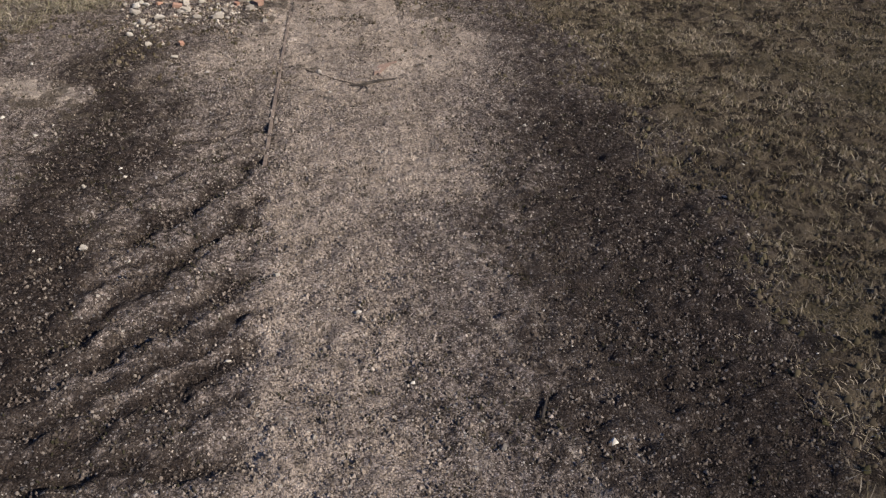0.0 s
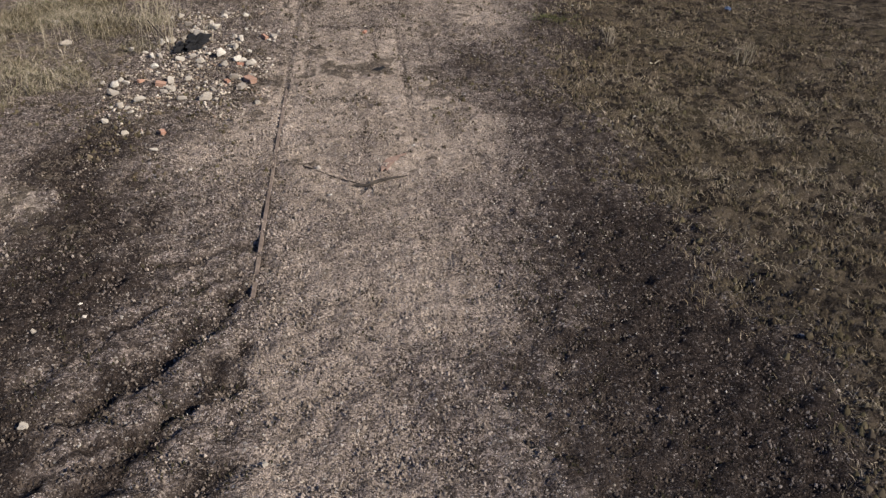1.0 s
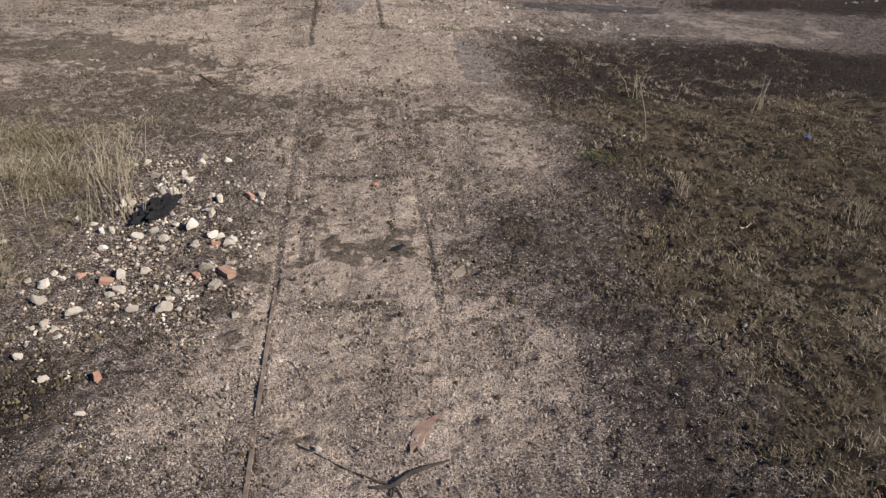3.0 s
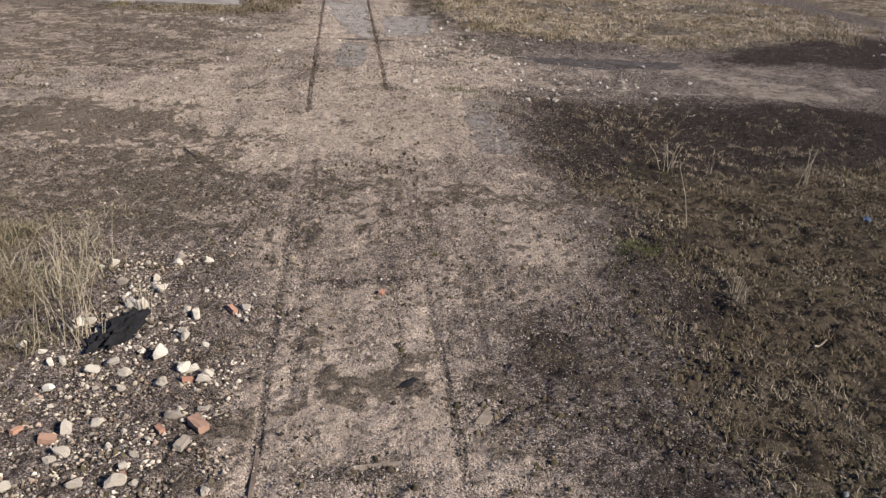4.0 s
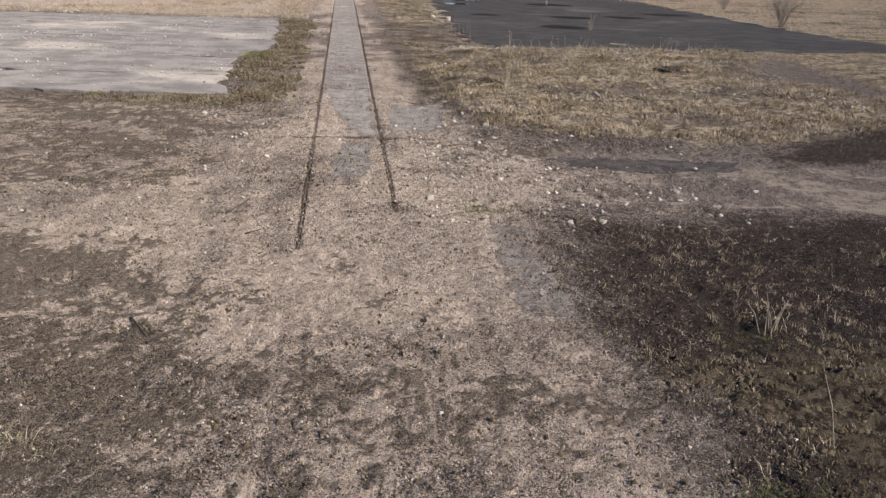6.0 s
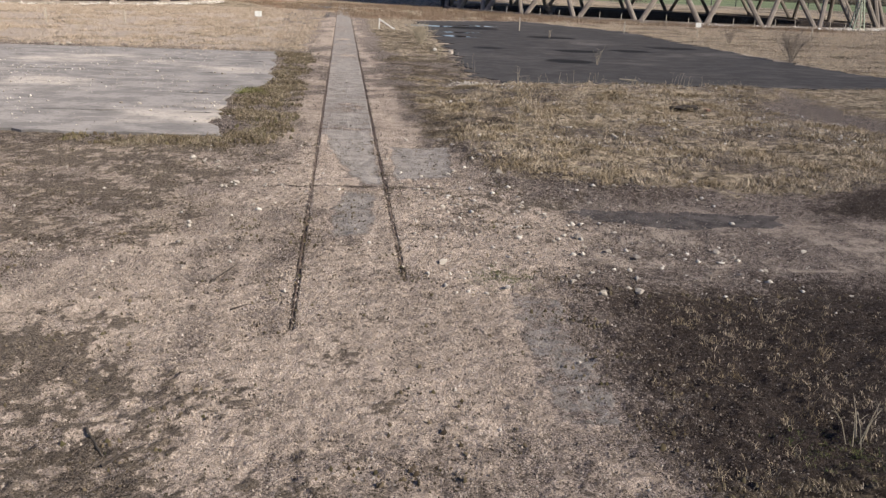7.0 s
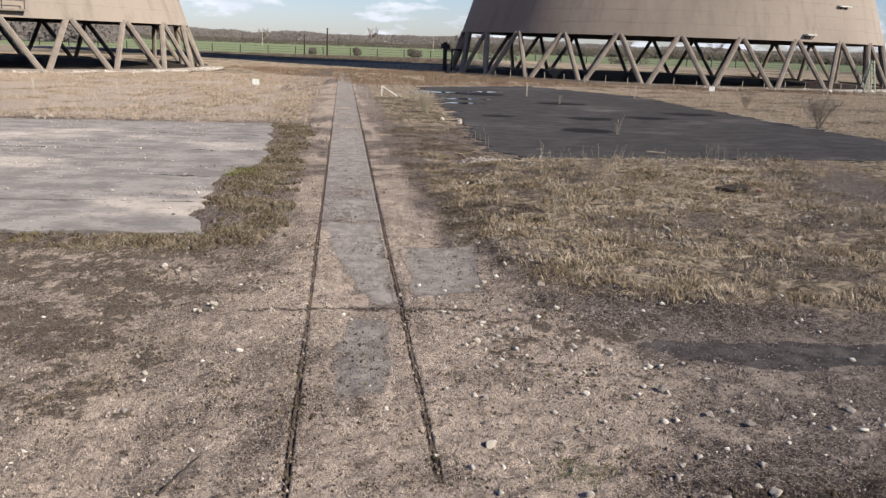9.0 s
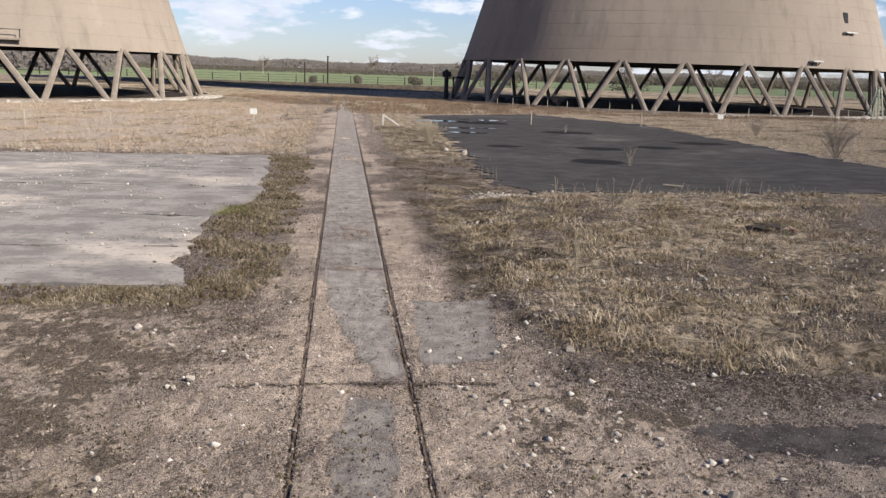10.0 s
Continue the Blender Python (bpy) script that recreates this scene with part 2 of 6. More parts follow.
    smooth_area = calc(nt, "MAXIMUM", calc(nt, "MAXIMUM", conc_w, asph_w), field_w)
    rough_amt = calc(nt, "SUBTRACT", 1.0, calc(nt, "MULTIPLY", smooth_area, 0.8), True)
    h = calc(nt, "ADD", calc(nt, "MULTIPLY", stones, -0.6), calc(nt, "ADD", calc(nt, "MULTIPLY", fine, 3.0), calc(nt, "MULTIPLY", chips, 0.8)))
    bump(nt, b, calc(nt, "MULTIPLY", h, rough_amt), 0.035, 1.0)
    return m


GRAVEL_DARK, GRAVEL_LIGHT = (0.095, 0.074, 0.062), (0.36, 0.290, 0.248)
SAND_DARK, SAND_LIGHT = (0.35, 0.276, 0.222), (0.66, 0.540, 0.442)
MAT_GROUND = ground_material()
MAT_RAIL = simple("rusty_rail_steel", (0.080, 0.056, 0.043), (0.18, 0.125, 0.092), 6, 0.75, 0.35, 0.003)
MAT_STONE = per_object("pale_stone", [(0.26, 0.22, 0.18), (0.56, 0.50, 0.42), (0.38, 0.33, 0.27), (0.70, 0.64, 0.55)], 24)
MAT_BRICK = per_object("broken_brick", [(0.38, 0.18, 0.12), (0.44, 0.24, 0.16), (0.35, 0.21, 0.15)], 40)


# ---- helpers of this scene ----
def mesh_from(name, verts, faces, mat, smooth=False):
    me = bpy.data.meshes.new(name)
    me.from_pydata(verts, [], faces)
    me.update()
    if mat:
        me.materials.append(mat)
    if smooth:
        me.polygons.foreach_set("use_smooth", [True] * len(me.polygons))
    return me


def part(name, bm, mat, parent, label=""):
    me = bpy.data.meshes.new(name)
    bm.to_mesh(me)
    bm.free()
    me.materials.append(mat)
    ob = new(name, me)
    ob.parent = parent
    if label:
        tagged(ob, label)
    return ob


def empty(name, m):
    ob = new(name)
    ob.empty_display_size = 0.2
    ob.matrix_world = m
    return ob


def beam(bm, a, b, w, d=None, bevel=0.0, up=(0, 0, 1)):
    """A rectangular bar from a to b, w wide and d deep."""
    a, b = Vector(a), Vector(b)
    d = d or w
    ax = (b - a).normalized()
    side = ax.cross(Vector(up))
    if side.length < 1e-4:
        side = ax.cross(Vector((0, 1, 0)))
    side.normalize()
    upv = side.cross(ax)
    vs = []
    for p in (a, b):
        for s, t in ((-1, -1), (1, -1), (1, 1), (-1, 1)):
            vs.append(bm.verts.new(p + side * s * w / 2 + upv * t * d / 2))
    fs = [(3, 2, 1, 0), (4, 5, 6, 7), (0, 1, 5, 4), (1, 2, 6, 5), (2, 3, 7, 6), (3, 0, 4, 7)]
    made = [bm.faces.new([vs[i] for i in f]) for f in fs]
    if bevel:
        es = list({e for f in made for e in f.edges})
        bmesh.ops.bevel(bm, geom=es, offset=bevel, segments=1, affect="EDGES")
    return vs


def tube(bm, points, radii, sides=6):
    """A tapered tube along points."""
    rings = []
    for i, p in enumerate(points):
        p = Vector(p)
        q = Vector(points[min(i + 1, len(points) - 1)])
        o = Vector(points[max(i - 1, 0)])
        ax = (q - o).normalized()
        s = ax.cross(Vector((0.31, 0.2, 0.93)))
        if s.length < 1e-3:
            s = ax.cross(Vector((1, 0, 0)))
        s.normalize()
        u = s.cross(ax)
        rings.append([bm.verts.new(p + (s * math.cos(k * 2 * math.pi / sides) + u * math.sin(k * 2 * math.pi / sides)) * radii[i])
                      for k in range(sides)])
    for r0, r1 in zip(rings, rings[1:]):
        for k in range(sides):
            bm.faces.new((r0[k], r0[(k + 1) % sides], r1[(k + 1) % sides], r1[k]))
    bm.faces.new(rings[0][::-1])
    bm.faces.new(rings[-1])


# ---- plan of the ground ----
def vnoise(x, y, scale, seed=0):
    """Smooth value noise on a grid, 0 to 1."""
    x, y = np.asarray(x, float) * scale, np.asarray(y, float) * scale
    xi, yi = np.floor(x), np.floor(y)
    fx, fy = x - xi, y - yi
    fx, fy = fx * fx * (3 - 2 * fx), fy * fy * (3 - 2 * fy)

    def h(a, c):
        n = np.sin(a * 127.1 + c * 311.7 + seed * 74.7) * 43758.5453
        return n - np.floor(n)
    return (h(xi, yi) * (1 - fx) + h(xi + 1, yi) * fx) * (1 - fy) + (h(xi, yi + 1) * (1 - fx) + h(xi + 1, yi + 1) * fx) * fy


def fbm(x, y, scale, octaves=4, seed=0):
    t, a, n = 0.0, 0.5, 0.0
    for i in range(octaves):
        t = t + vnoise(x, y, scale * 2 ** i, seed + i) * a
        n += a
        a *= 0.55
    return t / n


def ramp_np(v, lo, hi):
    t = np.clip((np.asarray(v, float) - lo) / (hi - lo), 0, 1)
    return t * t * (3 - 2 * t)


def inside(x, y, poly, soft=0.3):
    """1 inside the outline, 0 outside, fading over soft metres."""
    x, y = np.asarray(x, float), np.asarray(y, float)
    d = np.full(x.shape, 1e9)
    odd = np.zeros(x.shape, bool)
    n = len(poly)
    for i in range(n):
        (ax, ay), (bx, by) = poly[i], poly[(i + 1) % n]
        ex, ey = bx - ax, by - ay
        t = np.clip(((x - ax) * ex + (y - ay) * ey) / (ex * ex + ey * ey), 0, 1)
        d = np.minimum(d, np.hypot(x - ax - t * ex, y - ay - t * ey))
        if ay != by:
            odd ^= ((ay > y) != (by > y)) & (x < (bx - ax) * (y - ay) / (by - ay) + ax)
    return ramp_np(np.where(odd, d, -d), -soft, soft)


GAUGE_X = 0.735
# tyre ruts by the start: from, to, half width
RUTS = ((-0.84, 6.25, -1.75, 5.75, 0.07), (-0.80, 5.5, -1.70, 4.0, 0.08), (-0.62, 4.9, -1.75, 2.75, 0.08), (-0.80, 3.5, -1.6, 2.45, 0.09), (-0.62, 2.6, -2.6, 0.7, 0.10), (-0.60, 1.6, -2.2, 1.35, 0.09), (-0.75, 5.9, -1.7, 4.95, 0.05), (-0.75, 4.3, -1.8, 3.35, 0.055), (-0.65, 3.0, -1.9, 1.75, 0.06), (-0.7, 2.1, -1.9, 1.1, 0.06))
SLAB_LEFT = [(-3.15, 34.35), (-4.8, 34.5), (-6.8, 35.1), (-24, 36.5), (-26, 58.0), (-15.2, 59.8), (-3.8, 62.4), (-3.1, 52.0), (-2.95, 47.0), (-3.9, 44.4), (-3.9, 40.0), (-3.7, 36.6)]
PAD_RIGHT = [(5.8, 52.5), (7.0, 48.8), (13.3, 50.1), (21.1, 51.2), (30.0, 53.0), (27.6, 62.0), (26.8, 86.8), (27.0, 100.0), (19.8, 116.0), (7.2, 107.0), (7.0, 82.7), (6.1, 63.2)]


def ground_height(x, y):
    x, y = np.asarray(x, float), np.asarray(y, float)
    z = 0.06 * np.exp(-(x / 2.4) ** 2) * ramp_np(y, 5, 10) * (1 - ramp_np(y, 24, 34))
    z = z - 0.20 * ramp_np(x, 2.6, 5.5) * np.exp(-((y - 20.5) / 5.0) ** 2)
    z = z - 0.05 * ramp_np(-x, 1.2, 2.6) * ramp_np(y, -4, 30)
    near = 1 - ramp_np(np.hypot(x, y - 15), 50, 90)
    # rough grass stands proud of the gravel
    mound = inside(x, y, [(2.9, 28.3), (6.5, 27.9), (12, 27.5), (17, 33), (15, 42), (19, 49.5), (7, 48.5), (4.6, 47), (2.7, 35)], 0.8)
    z = z + mound * (0.10 + 0.16 * fbm(x, y, 0.9, 3, 5))
    rightgrass = ramp_np(x - 0.15 * np.sin(y * 0.8), 2.6, 3.6) * (1 - ramp_np(y, 21.5, 23.5)) * (1 - ramp_np(x, 30, 60))
    z = z + rightgrass * 0.16 * (fbm(x, y, 2.2, 3, 11) - 0.45)
    # tyre ruts swinging off to the side by the start
    rut = np.zeros_like(z)
    for sx, sy, ex, ey, w in RUTS:
        t = np.clip(((x - sx) * (ex - sx) + (y - sy) * (ey - sy)) / ((ex - sx) ** 2 + (ey - sy) ** 2), 0, 1)
        d = np.hypot(x - sx - t * (ex - sx) - 0.22 * (vnoise(x, y, 3.1, 71) - 0.5), y - sy - t * (ey - sy) - 0.16 * (vnoise(x, y, 6.3, 73) - 0.5))
        rut = rut + np.exp(-(d / (1.25 * w)) ** 2) - 0.5 * np.exp(-((d - 2.6 * w) / w) ** 2)
    z = z - 0.032 * rut * near
    z = z + near * (0.024 * (fbm(x, y, 3.2, 2, 2) - 0.5) + 0.036 * (vnoise(x, y, 9.0, 8) - 0.5) * (1 - ramp_np(np.hypot(x, y - 15), 22, 32)))
    z = z + (1 - near) * 0.12 * (fbm(x, y, 0.25, 2, 21) - 0.5) * ramp_np(np.hypot(x, y), 60, 140) * (1 - ramp_np(np.hypot(x, y), 400, 800))
    return z


def ground_at(x, y):
    return float(ground_height(np.array([x]), np.array([y]))[0])


def straw_near(x, y, n1):
    return ramp_np(x, 2.9, 3.8) * ramp_np(y, 5.5, 8.0) * (1 - ramp_np(y, 10.5, 12.5)) * ramp_np(n1, 0.40, 0.58)


def zone_weights(x, y):
    x0, y0 = np.asarray(x, float), np.asarray(y, float)
    w1, w2 = fbm(x0, y0, 0.9, 3, 3) - 0.5, fbm(x0, y0, 0.9, 3, 13) - 0.5
    s1, s2 = vnoise(x0, y0, 3.6, 23) - 0.5, vnoise(x0, y0, 3.6, 27) - 0.5
    x = x0 + 1.1 * w1 + 0.40 * s1
    y = y0 + 1.3 * w2 + 0.40 * s2
    n1 = fbm(x0, y0, 1.1, 4, 31)
    n2 = fbm(x0, y0, 0.35, 3, 37)
    streak = fbm(x0 * 3.2, y0 * 0.35, 1.0, 3, 41)
    # pale sand along the track
    right_edge = np.interp(y, [-6, 0, 2.7, 5.4, 7.1, 9.5, 10.8, 13.0, 14.5, 17, 18.3, 21, 23, 26, 29.5, 34, 45, 60, 110], [0.5, 0.35, 0.35, 1.2, 1.7, 1.45, 1.05, 1.3, 2.9, 2.7, 2.45, 2.6, 3.3, 4.2, 3.1, 1.9, 1.7, 1.6, 1.4])
    left_edge = np.interp(y, [-6, 0, 3.5, 6, 8, 9.5, 13.0, 16, 17.5, 19, 23.5, 26, 30, 34, 40, 50, 62, 110], [-0.55, -0.55, -0.6, -1.3, -1.9, -1.05, -1.0, -1.1, -1.9, -5.5, -4.6, -2.6, -2.3, -1.75, -1.7, -1.6, -2.0, -2.2])
    sand = ramp_np(x - left_edge, -0.7, 0.6) * ramp_np(right_edge - x, -0.7, 0.6)
    sand = sand * (0.66 + 1.0 * (n1 - 0.5) + 0.7 * (streak - 0.5)) * (1 - ramp_np(y, 105, 125)) * (1 - ramp_np(y, 36, 46) * (0.75 - 0.75 * ramp_np(fbm(x0, y0, 0.55, 3, 63), 0.36, 0.58)))
    sand = sand - 0.10 * inside(x, y, [(-1.1, 10.0), (1.0, 10.2), (1.2, 15.5), (-1.2, 15.8)], 0.7) * 1.0
    sand = sand - 0.25 * inside(x, y, [(-1.2, 15.0), (2.9, 14.5), (2.8, 17.4), (-1.2, 17.8)], 0.5) * ramp_np(n1, 0.42, 0.62) * 2
    sand = np.maximum(sand, 0.58 * inside(x0 + 0.15 * s1, y, [(-0.7, 17.6), (2.62, 17.9), (2.74, 19.2), (2.66, 20.4), (2.80, 22.0), (-0.7, 23)], 0.35))
    sand = np.maximum(sand, 0.50 * inside(x, y, [(-16, 23.5), (-2.4, 23.5), (-2.2, 33.4), (-16, 35)], 1.2) * (0.30 + 1.35 * n1))
    sand = np.maximum(sand, 0.44 * inside(x, y, [(-9, 14.8), (-1.0, 14.6), (-1.0, 19), (-9, 19.6)], 0.9) * (0.30 + 1.35 * n1))
    sand = np.maximum(sand, 0.46 * inside(x, y, [(-1.2, 12.2), (2.6, 12.4), (3.0, 17.6), (-1.2, 17.8)], 0.8) * (0.30 + 1.35 * n1))
    sand = np.maximum(sand, 0.70 * ramp_np(x0 + 0.08 * s1, -0.72, -0.50) * ramp_np(0.40 + 0.45 * ramp_np(y0, 3.0, 6.0) - x, -0.25, 0.30) * (1 - ramp_np(y, 6.5, 8.5)) * (0.65 + 0.7 * n1))
    # thinner sand near the start: more gravel, plus darkening for shade seen from above
    sand = sand * (0.70 + 0.30 * ramp_np(y, 7.0, 9.5))
    # the sandy cover panel between the rails
    sand = np.maximum(sand, 0.50 * inside(x0 + 0.05 * s1, y0 + 0.08 * s2, [(-0.45, 10.1), (0.36, 10.1), (0.40, 13.0), (-0.45, 13.1)], 0.12) * (0.45 + 1.1 * n1))
    pale = inside(x, y, [(-6.5, 19.4), (-1.5, 19.0), (-1.4, 23.5), (-7, 24.5), (-14, 26), (-14, 19.5)], 1.2) * 0.50
    pale = np.maximum(pale, 0.55 * inside(x, y, [(-4.6, 6.4), (-2.75, 6.8), (-2.9, 7.6), (-4.6, 8)], 0.3))
    wheel = np.zeros_like(x)
    for ax, ay, bx, by in ((3.6, 25.0, 7.4, 24.6), (4.2, 24.0, 9.5, 23.6), (7.3, 24.9, 12.0, 26.2), (5.5, 25.2, 12.0, 24.6)):
        t = np.clip(((x0 - ax) * (bx - ax) + (y0 - ay) * (by - ay)) / ((bx - ax) ** 2 + (by - ay) ** 2), 0, 1)
        d = np.hypot(x0 - ax - t * (bx - ax), y0 - ay - t * (by - ay) + 0.12 * w1 + 0.05 * s1)
        wheel = np.maximum(wheel, np.exp(-(d / 0.15) ** 2) * (0.4 + 0.7 * ramp_np(n1, 0.35, 0.6)))
    for ax, ay, bx, by in ((0.70, 4.4, 1.35, 1.2), (0.95, 4.0, 1.9, 1.3), (0.45, 3.4, 0.75, 1.4)):
        t = np.clip(((x0 - ax) * (bx - ax) + (y0 - ay) * (by - ay)) / ((bx - ax) ** 2 + (by - ay) ** 2), 0, 1)
        d = np.hypot(x0 - ax - t * (bx - ax) - 0.03 * s1, y0 - ay - t * (by - ay))
        pale = np.maximum(pale, 0.46 * np.exp(-(d / 0.09) ** 2))
    pale = np.maximum(pale, 0.5 * inside(x, y, [(1.3, 13.6), (2.9, 13.4), (3.1, 16.0), (1.4, 17.2)], 0.8) * (0.4 + n1))
    # dark ash on both sides at the start, and by the crossing
    ash = inside(x, y, [(-1.95, 8.6), (-1.75, 5.3), (-1.72, 3.3), (-1.85, 2.2), (-2.3, -1), (-3.2, -1), (-2.75, 4.0), (-2.85, 6.2), (-2.9, 9.2), (-2.4, 9.4)], 0.5) * 0.9
    ash = np.maximum(ash, 0.62 * inside(x, y, [(0.9, -4), (1.0, 1.2), (1.35, 4.0), (1.6, 5.6), (2.0, 7.4), (1.7, 9.6), (1.9, 11.2), (2.8, 11.4), (3.1, 9.6), (3.1, 6.5), (2.7, 3), (2.2, -4)], 0.8))
    ash = np.maximum(ash, 0.60 * inside(x, y, [(2.2, 11.6), (3.6, 11.2), (4.4, 15), (3.2, 16.6), (2.6, 14)], 0.7) * (0.4 + 1.2 * n1))
    ash = np.maximum(ash, 0.20 * inside(x, y, [(4.0, 23.8), (12, 23.4), (13, 27), (8, 27.2), (4.0, 25.6)], 0.8) * (0.3 + 1.4 * n1))
    ash = np.maximum(ash, 0.90 * inside(x + 0.9 * w2, y + 0.8 * w1, [(3.15, 17.0), (3.2, 19.5), (3.7, 22.4), (6, 23.0), (9.4, 23.3), (13, 22.4), (10, 18.6), (6, 17.5)], 1.1))
    ash = np.maximum(ash, 0.5 * inside(x, y, [(-5.5, 14.8), (-2.6, 15.0), (-1.4, 16.2), (-1.6, 18.4), (-3, 18.9), (-7, 18.6)], 1.0))
    ash = np.maximum(ash, 0.45 * inside(x, y, [(2.4, 33.8), (2.6, 31.0), (4.0, 28.6), (6.4, 27.4), (7.4, 28.2), (4.5, 30.0), (3.5, 33.0), (3.0, 36), (2.4, 44), (1.9, 44)], 0.4))
    ash = np.maximum(ash, 0.75 * inside(x, y, [(8.5, 26.7), (10, 26.7), (16, 27), (18, 31), (14, 32), (11, 29)], 0.5))
    for sx, sy, ex, ey, w in RUTS:
        t = np.clip(((x0 - sx) * (ex - sx) + (y0 - sy) * (ey - sy)) / ((ex - sx) ** 2 + (ey - sy) ** 2), 0, 1)
        d = np.hypot(x0 - sx - t * (ex - sx) - 0.22 * (vnoise(x0, y0, 3.1, 71) - 0.5), y0 - sy - t * (ey - sy) - 0.16 * (vnoise(x0, y0, 6.3, 73) - 0.5))
        ash = np.maximum(ash, 0.85 * np.exp(-(d / (w * 1.5)) ** 2) * (0.5 + 0.9 * n1))
    ash = np.maximum(ash, 0.62 * ramp_np(x, 0.7, 1.5) * (1 - ramp_np(y, 3.2, 5.6)) * (0.35 + 1.3 * n1) * (1 - 0.75 * ramp_np(x, 2.5, 3.3)))
    ash = np.maximum(ash, 0.50 * ramp_np(-x, 0.6, 1.1) * (1 - ramp_np(y, 1.8, 3.2)) * (0.1 + 1.5 * n1))
    ash = np.maximum(ash, 0.95 * inside(x, y, [(1.5, 2), (1.8, 7.2), (3.1, 7.6), (3.1, 4.5), (2.8, -1), (1.4, -1)], 0.9) * (0.5 + n1))
    pale = np.maximum(pale, 0.46 * inside(x, y, [(2.5, 23.6), (12, 23.2), (12, 26.4), (5.0, 27.9), (3.0, 29.0)], 0.6) * (0.2 + 1.4 * n1))
    pale = np.maximum(pale, 0.62 * wheel)
    ash = ash * (1 - 0.9 * wheel)
    lines = 0.50 * np.exp(-((x0 + 0.735 + 0.02 * s1) / 0.035) ** 2) * ramp_np(y0, 2.0, 3.5)
    lines = np.maximum(lines, 0.50 * np.exp(-((x0 - 0.735 + 0.03 * s1) / 0.035) ** 2) * ramp_np(y0, 9.0, 9.8))
    lines = np.maximum(lines, 0.42 * np.exp(-((x0 - 0.39 + 0.03 * s2) / 0.035) ** 2) * ramp_np(y0, 9.8, 10.2))
    lines = np.maximum(lines, 0.36 * np.exp(-((x0 + 0.50 + 0.03 * s2) / 0.04) ** 2) * ramp_np(y0, 9.8, 10.2))
    lines = lines * (1 - 0.45 * ramp_np(y0, 12.0, 14.0)) * (1 - ramp_np(y0, 17.5, 20.0)) * (0.2 + 1.4 * n1)
    lines = np.maximum(lines, 0.42 * np.exp(-((y0 - 9.85 + 0.12 * s1) / 0.12) ** 2) * ramp_np(0.75 - np.abs(x0 + 0.1), 0, 0.35) * (0.4 + n1))
    lines = np.maximum(lines, 0.45 * np.exp(-((y0 - 13.15 + 0.10 * s1) / 0.08) ** 2) * ramp_np(0.70 - np.abs(x0), 0, 0.3) * (0.4 + n1))
    # dirt in the flangeways beside the rails
    for side, start in ((-1, 20.5), (1, 22.4)):
        lines = np.maximum(lines, 0.58 * np.exp(-((x0 - side * 0.73 + 0.02 * s1) / 0.05) ** 2) * ramp_np(y0, start, start + 0.3) * (1 - ramp_np(y0, 60, 90)) * (0.5 + 0.8 * n1))
    ash = np.maximum(ash, lines)
    joint = np.exp(-((y0 - 28.6 - 0.05 * w1) / 0.07) ** 2) * (np.abs(x0 - 0.05) < 1.85) * (0.5 + 0.6 * n1)
    for jy in (36.2, 43.6, 51.6, 60.0, 68.5, 77.0, 86.0):
        joint = np.maximum(joint, 0.40 * np.exp(-((y0 - jy) / 0.13) ** 2) * (np.abs(x0) < 0.70))
    ash = np.maximum(ash, 0.8 * joint)
    for sx, sy, r in ((0.75, 15.6, 0.5), (1.25, 16.5, 0.4), (-0.35, 14.3, 0.35), (1.6, 13.6, 0.55), (-0.3, 16.4, 0.4), (0.1, 13.3, 0.35), (1.9, 11.6, 0.6), (0.1, 9.3, 0.45), (-1.0, 11.6, 0.4), (-0.2, 11.9, 0.3), (0.9, 14.6, 0.3), (2.3, 22.9, 0.5), (-1.6, 17.8, 0.5)):
        ash = np.maximum(ash, 0.66 * np.exp(-(((x - sx) ** 2 + (y - sy) ** 2) / r ** 2)))
    # mossy turf
    moss = ramp_np(x - np.interp(y, [-6, 1.2, 5, 7, 10, 12, 15, 18, 22], [2.0, 2.4, 3.0, 2.9, 2.9, 2.9, 3.4, 3.4, 4.0]), -0.9, 0.9) * (1 - ramp_np(y, 21.6, 23.8)) * 0.85
    moss = np.maximum(moss, 0.75 * ramp_np(-x - np.interp(y, [-8, 8.5, 10, 12, 15], [5.5, 5.0, 2.9, 2.5, 2.6]), -0.4, 0.5) * ramp_np(y, 8.2, 9.8) * (1 - ramp_np(y, 15, 16.2)))
    moss = np.maximum(moss, 0.62 * inside(x, y, [(-2.4, 24.8), (-2.3, 28), (-3.0, 31), (-2.2, 33), (-1.7, 36), (-1.75, 46), (-1.9, 62), (-3.6, 63), (-3.0, 50), (-3.2, 44), (-3.6, 40), (-3.2, 34.6), (-8, 35.2), (-25, 36), (-25, 23.8), (-6, 25.2)], 0.9) * (0.32 + 0.6 * ramp_np(n1, 0.38, 0.62)))
    moss = np.maximum(moss, (0.15 + 0.55 * ramp_np(n1, 0.42, 0.6)) * inside(x, y, [(1.7, 36), (2.6, 34), (4.5, 33), (6, 47), (6.2, 52), (5.6, 63), (6, 88), (2.2, 88), (1.8, 60)], 0.5))
    # straw-coloured rough grass
    mound = inside(x, y, [(2.9, 29.3), (6.5, 28.3), (12, 27.8), (17, 33), (15, 42), (19, 50), (7, 48.8), (4.6, 47), (2.7, 36)], 0.7)
    straw = 0.72 * mound * (0.55 + 1.0 * (n2 - 0.2))
    # bare dark moss between the tussocks of the mound
    bald = inside(x + 1.2 * w2, y + 1.5 * w1, [(3.9, 46.6), (4.4, 42.2), (5.6, 39.4), (7.6, 41.8), (9.2, 46.0), (7.0, 47.6)], 1.0)
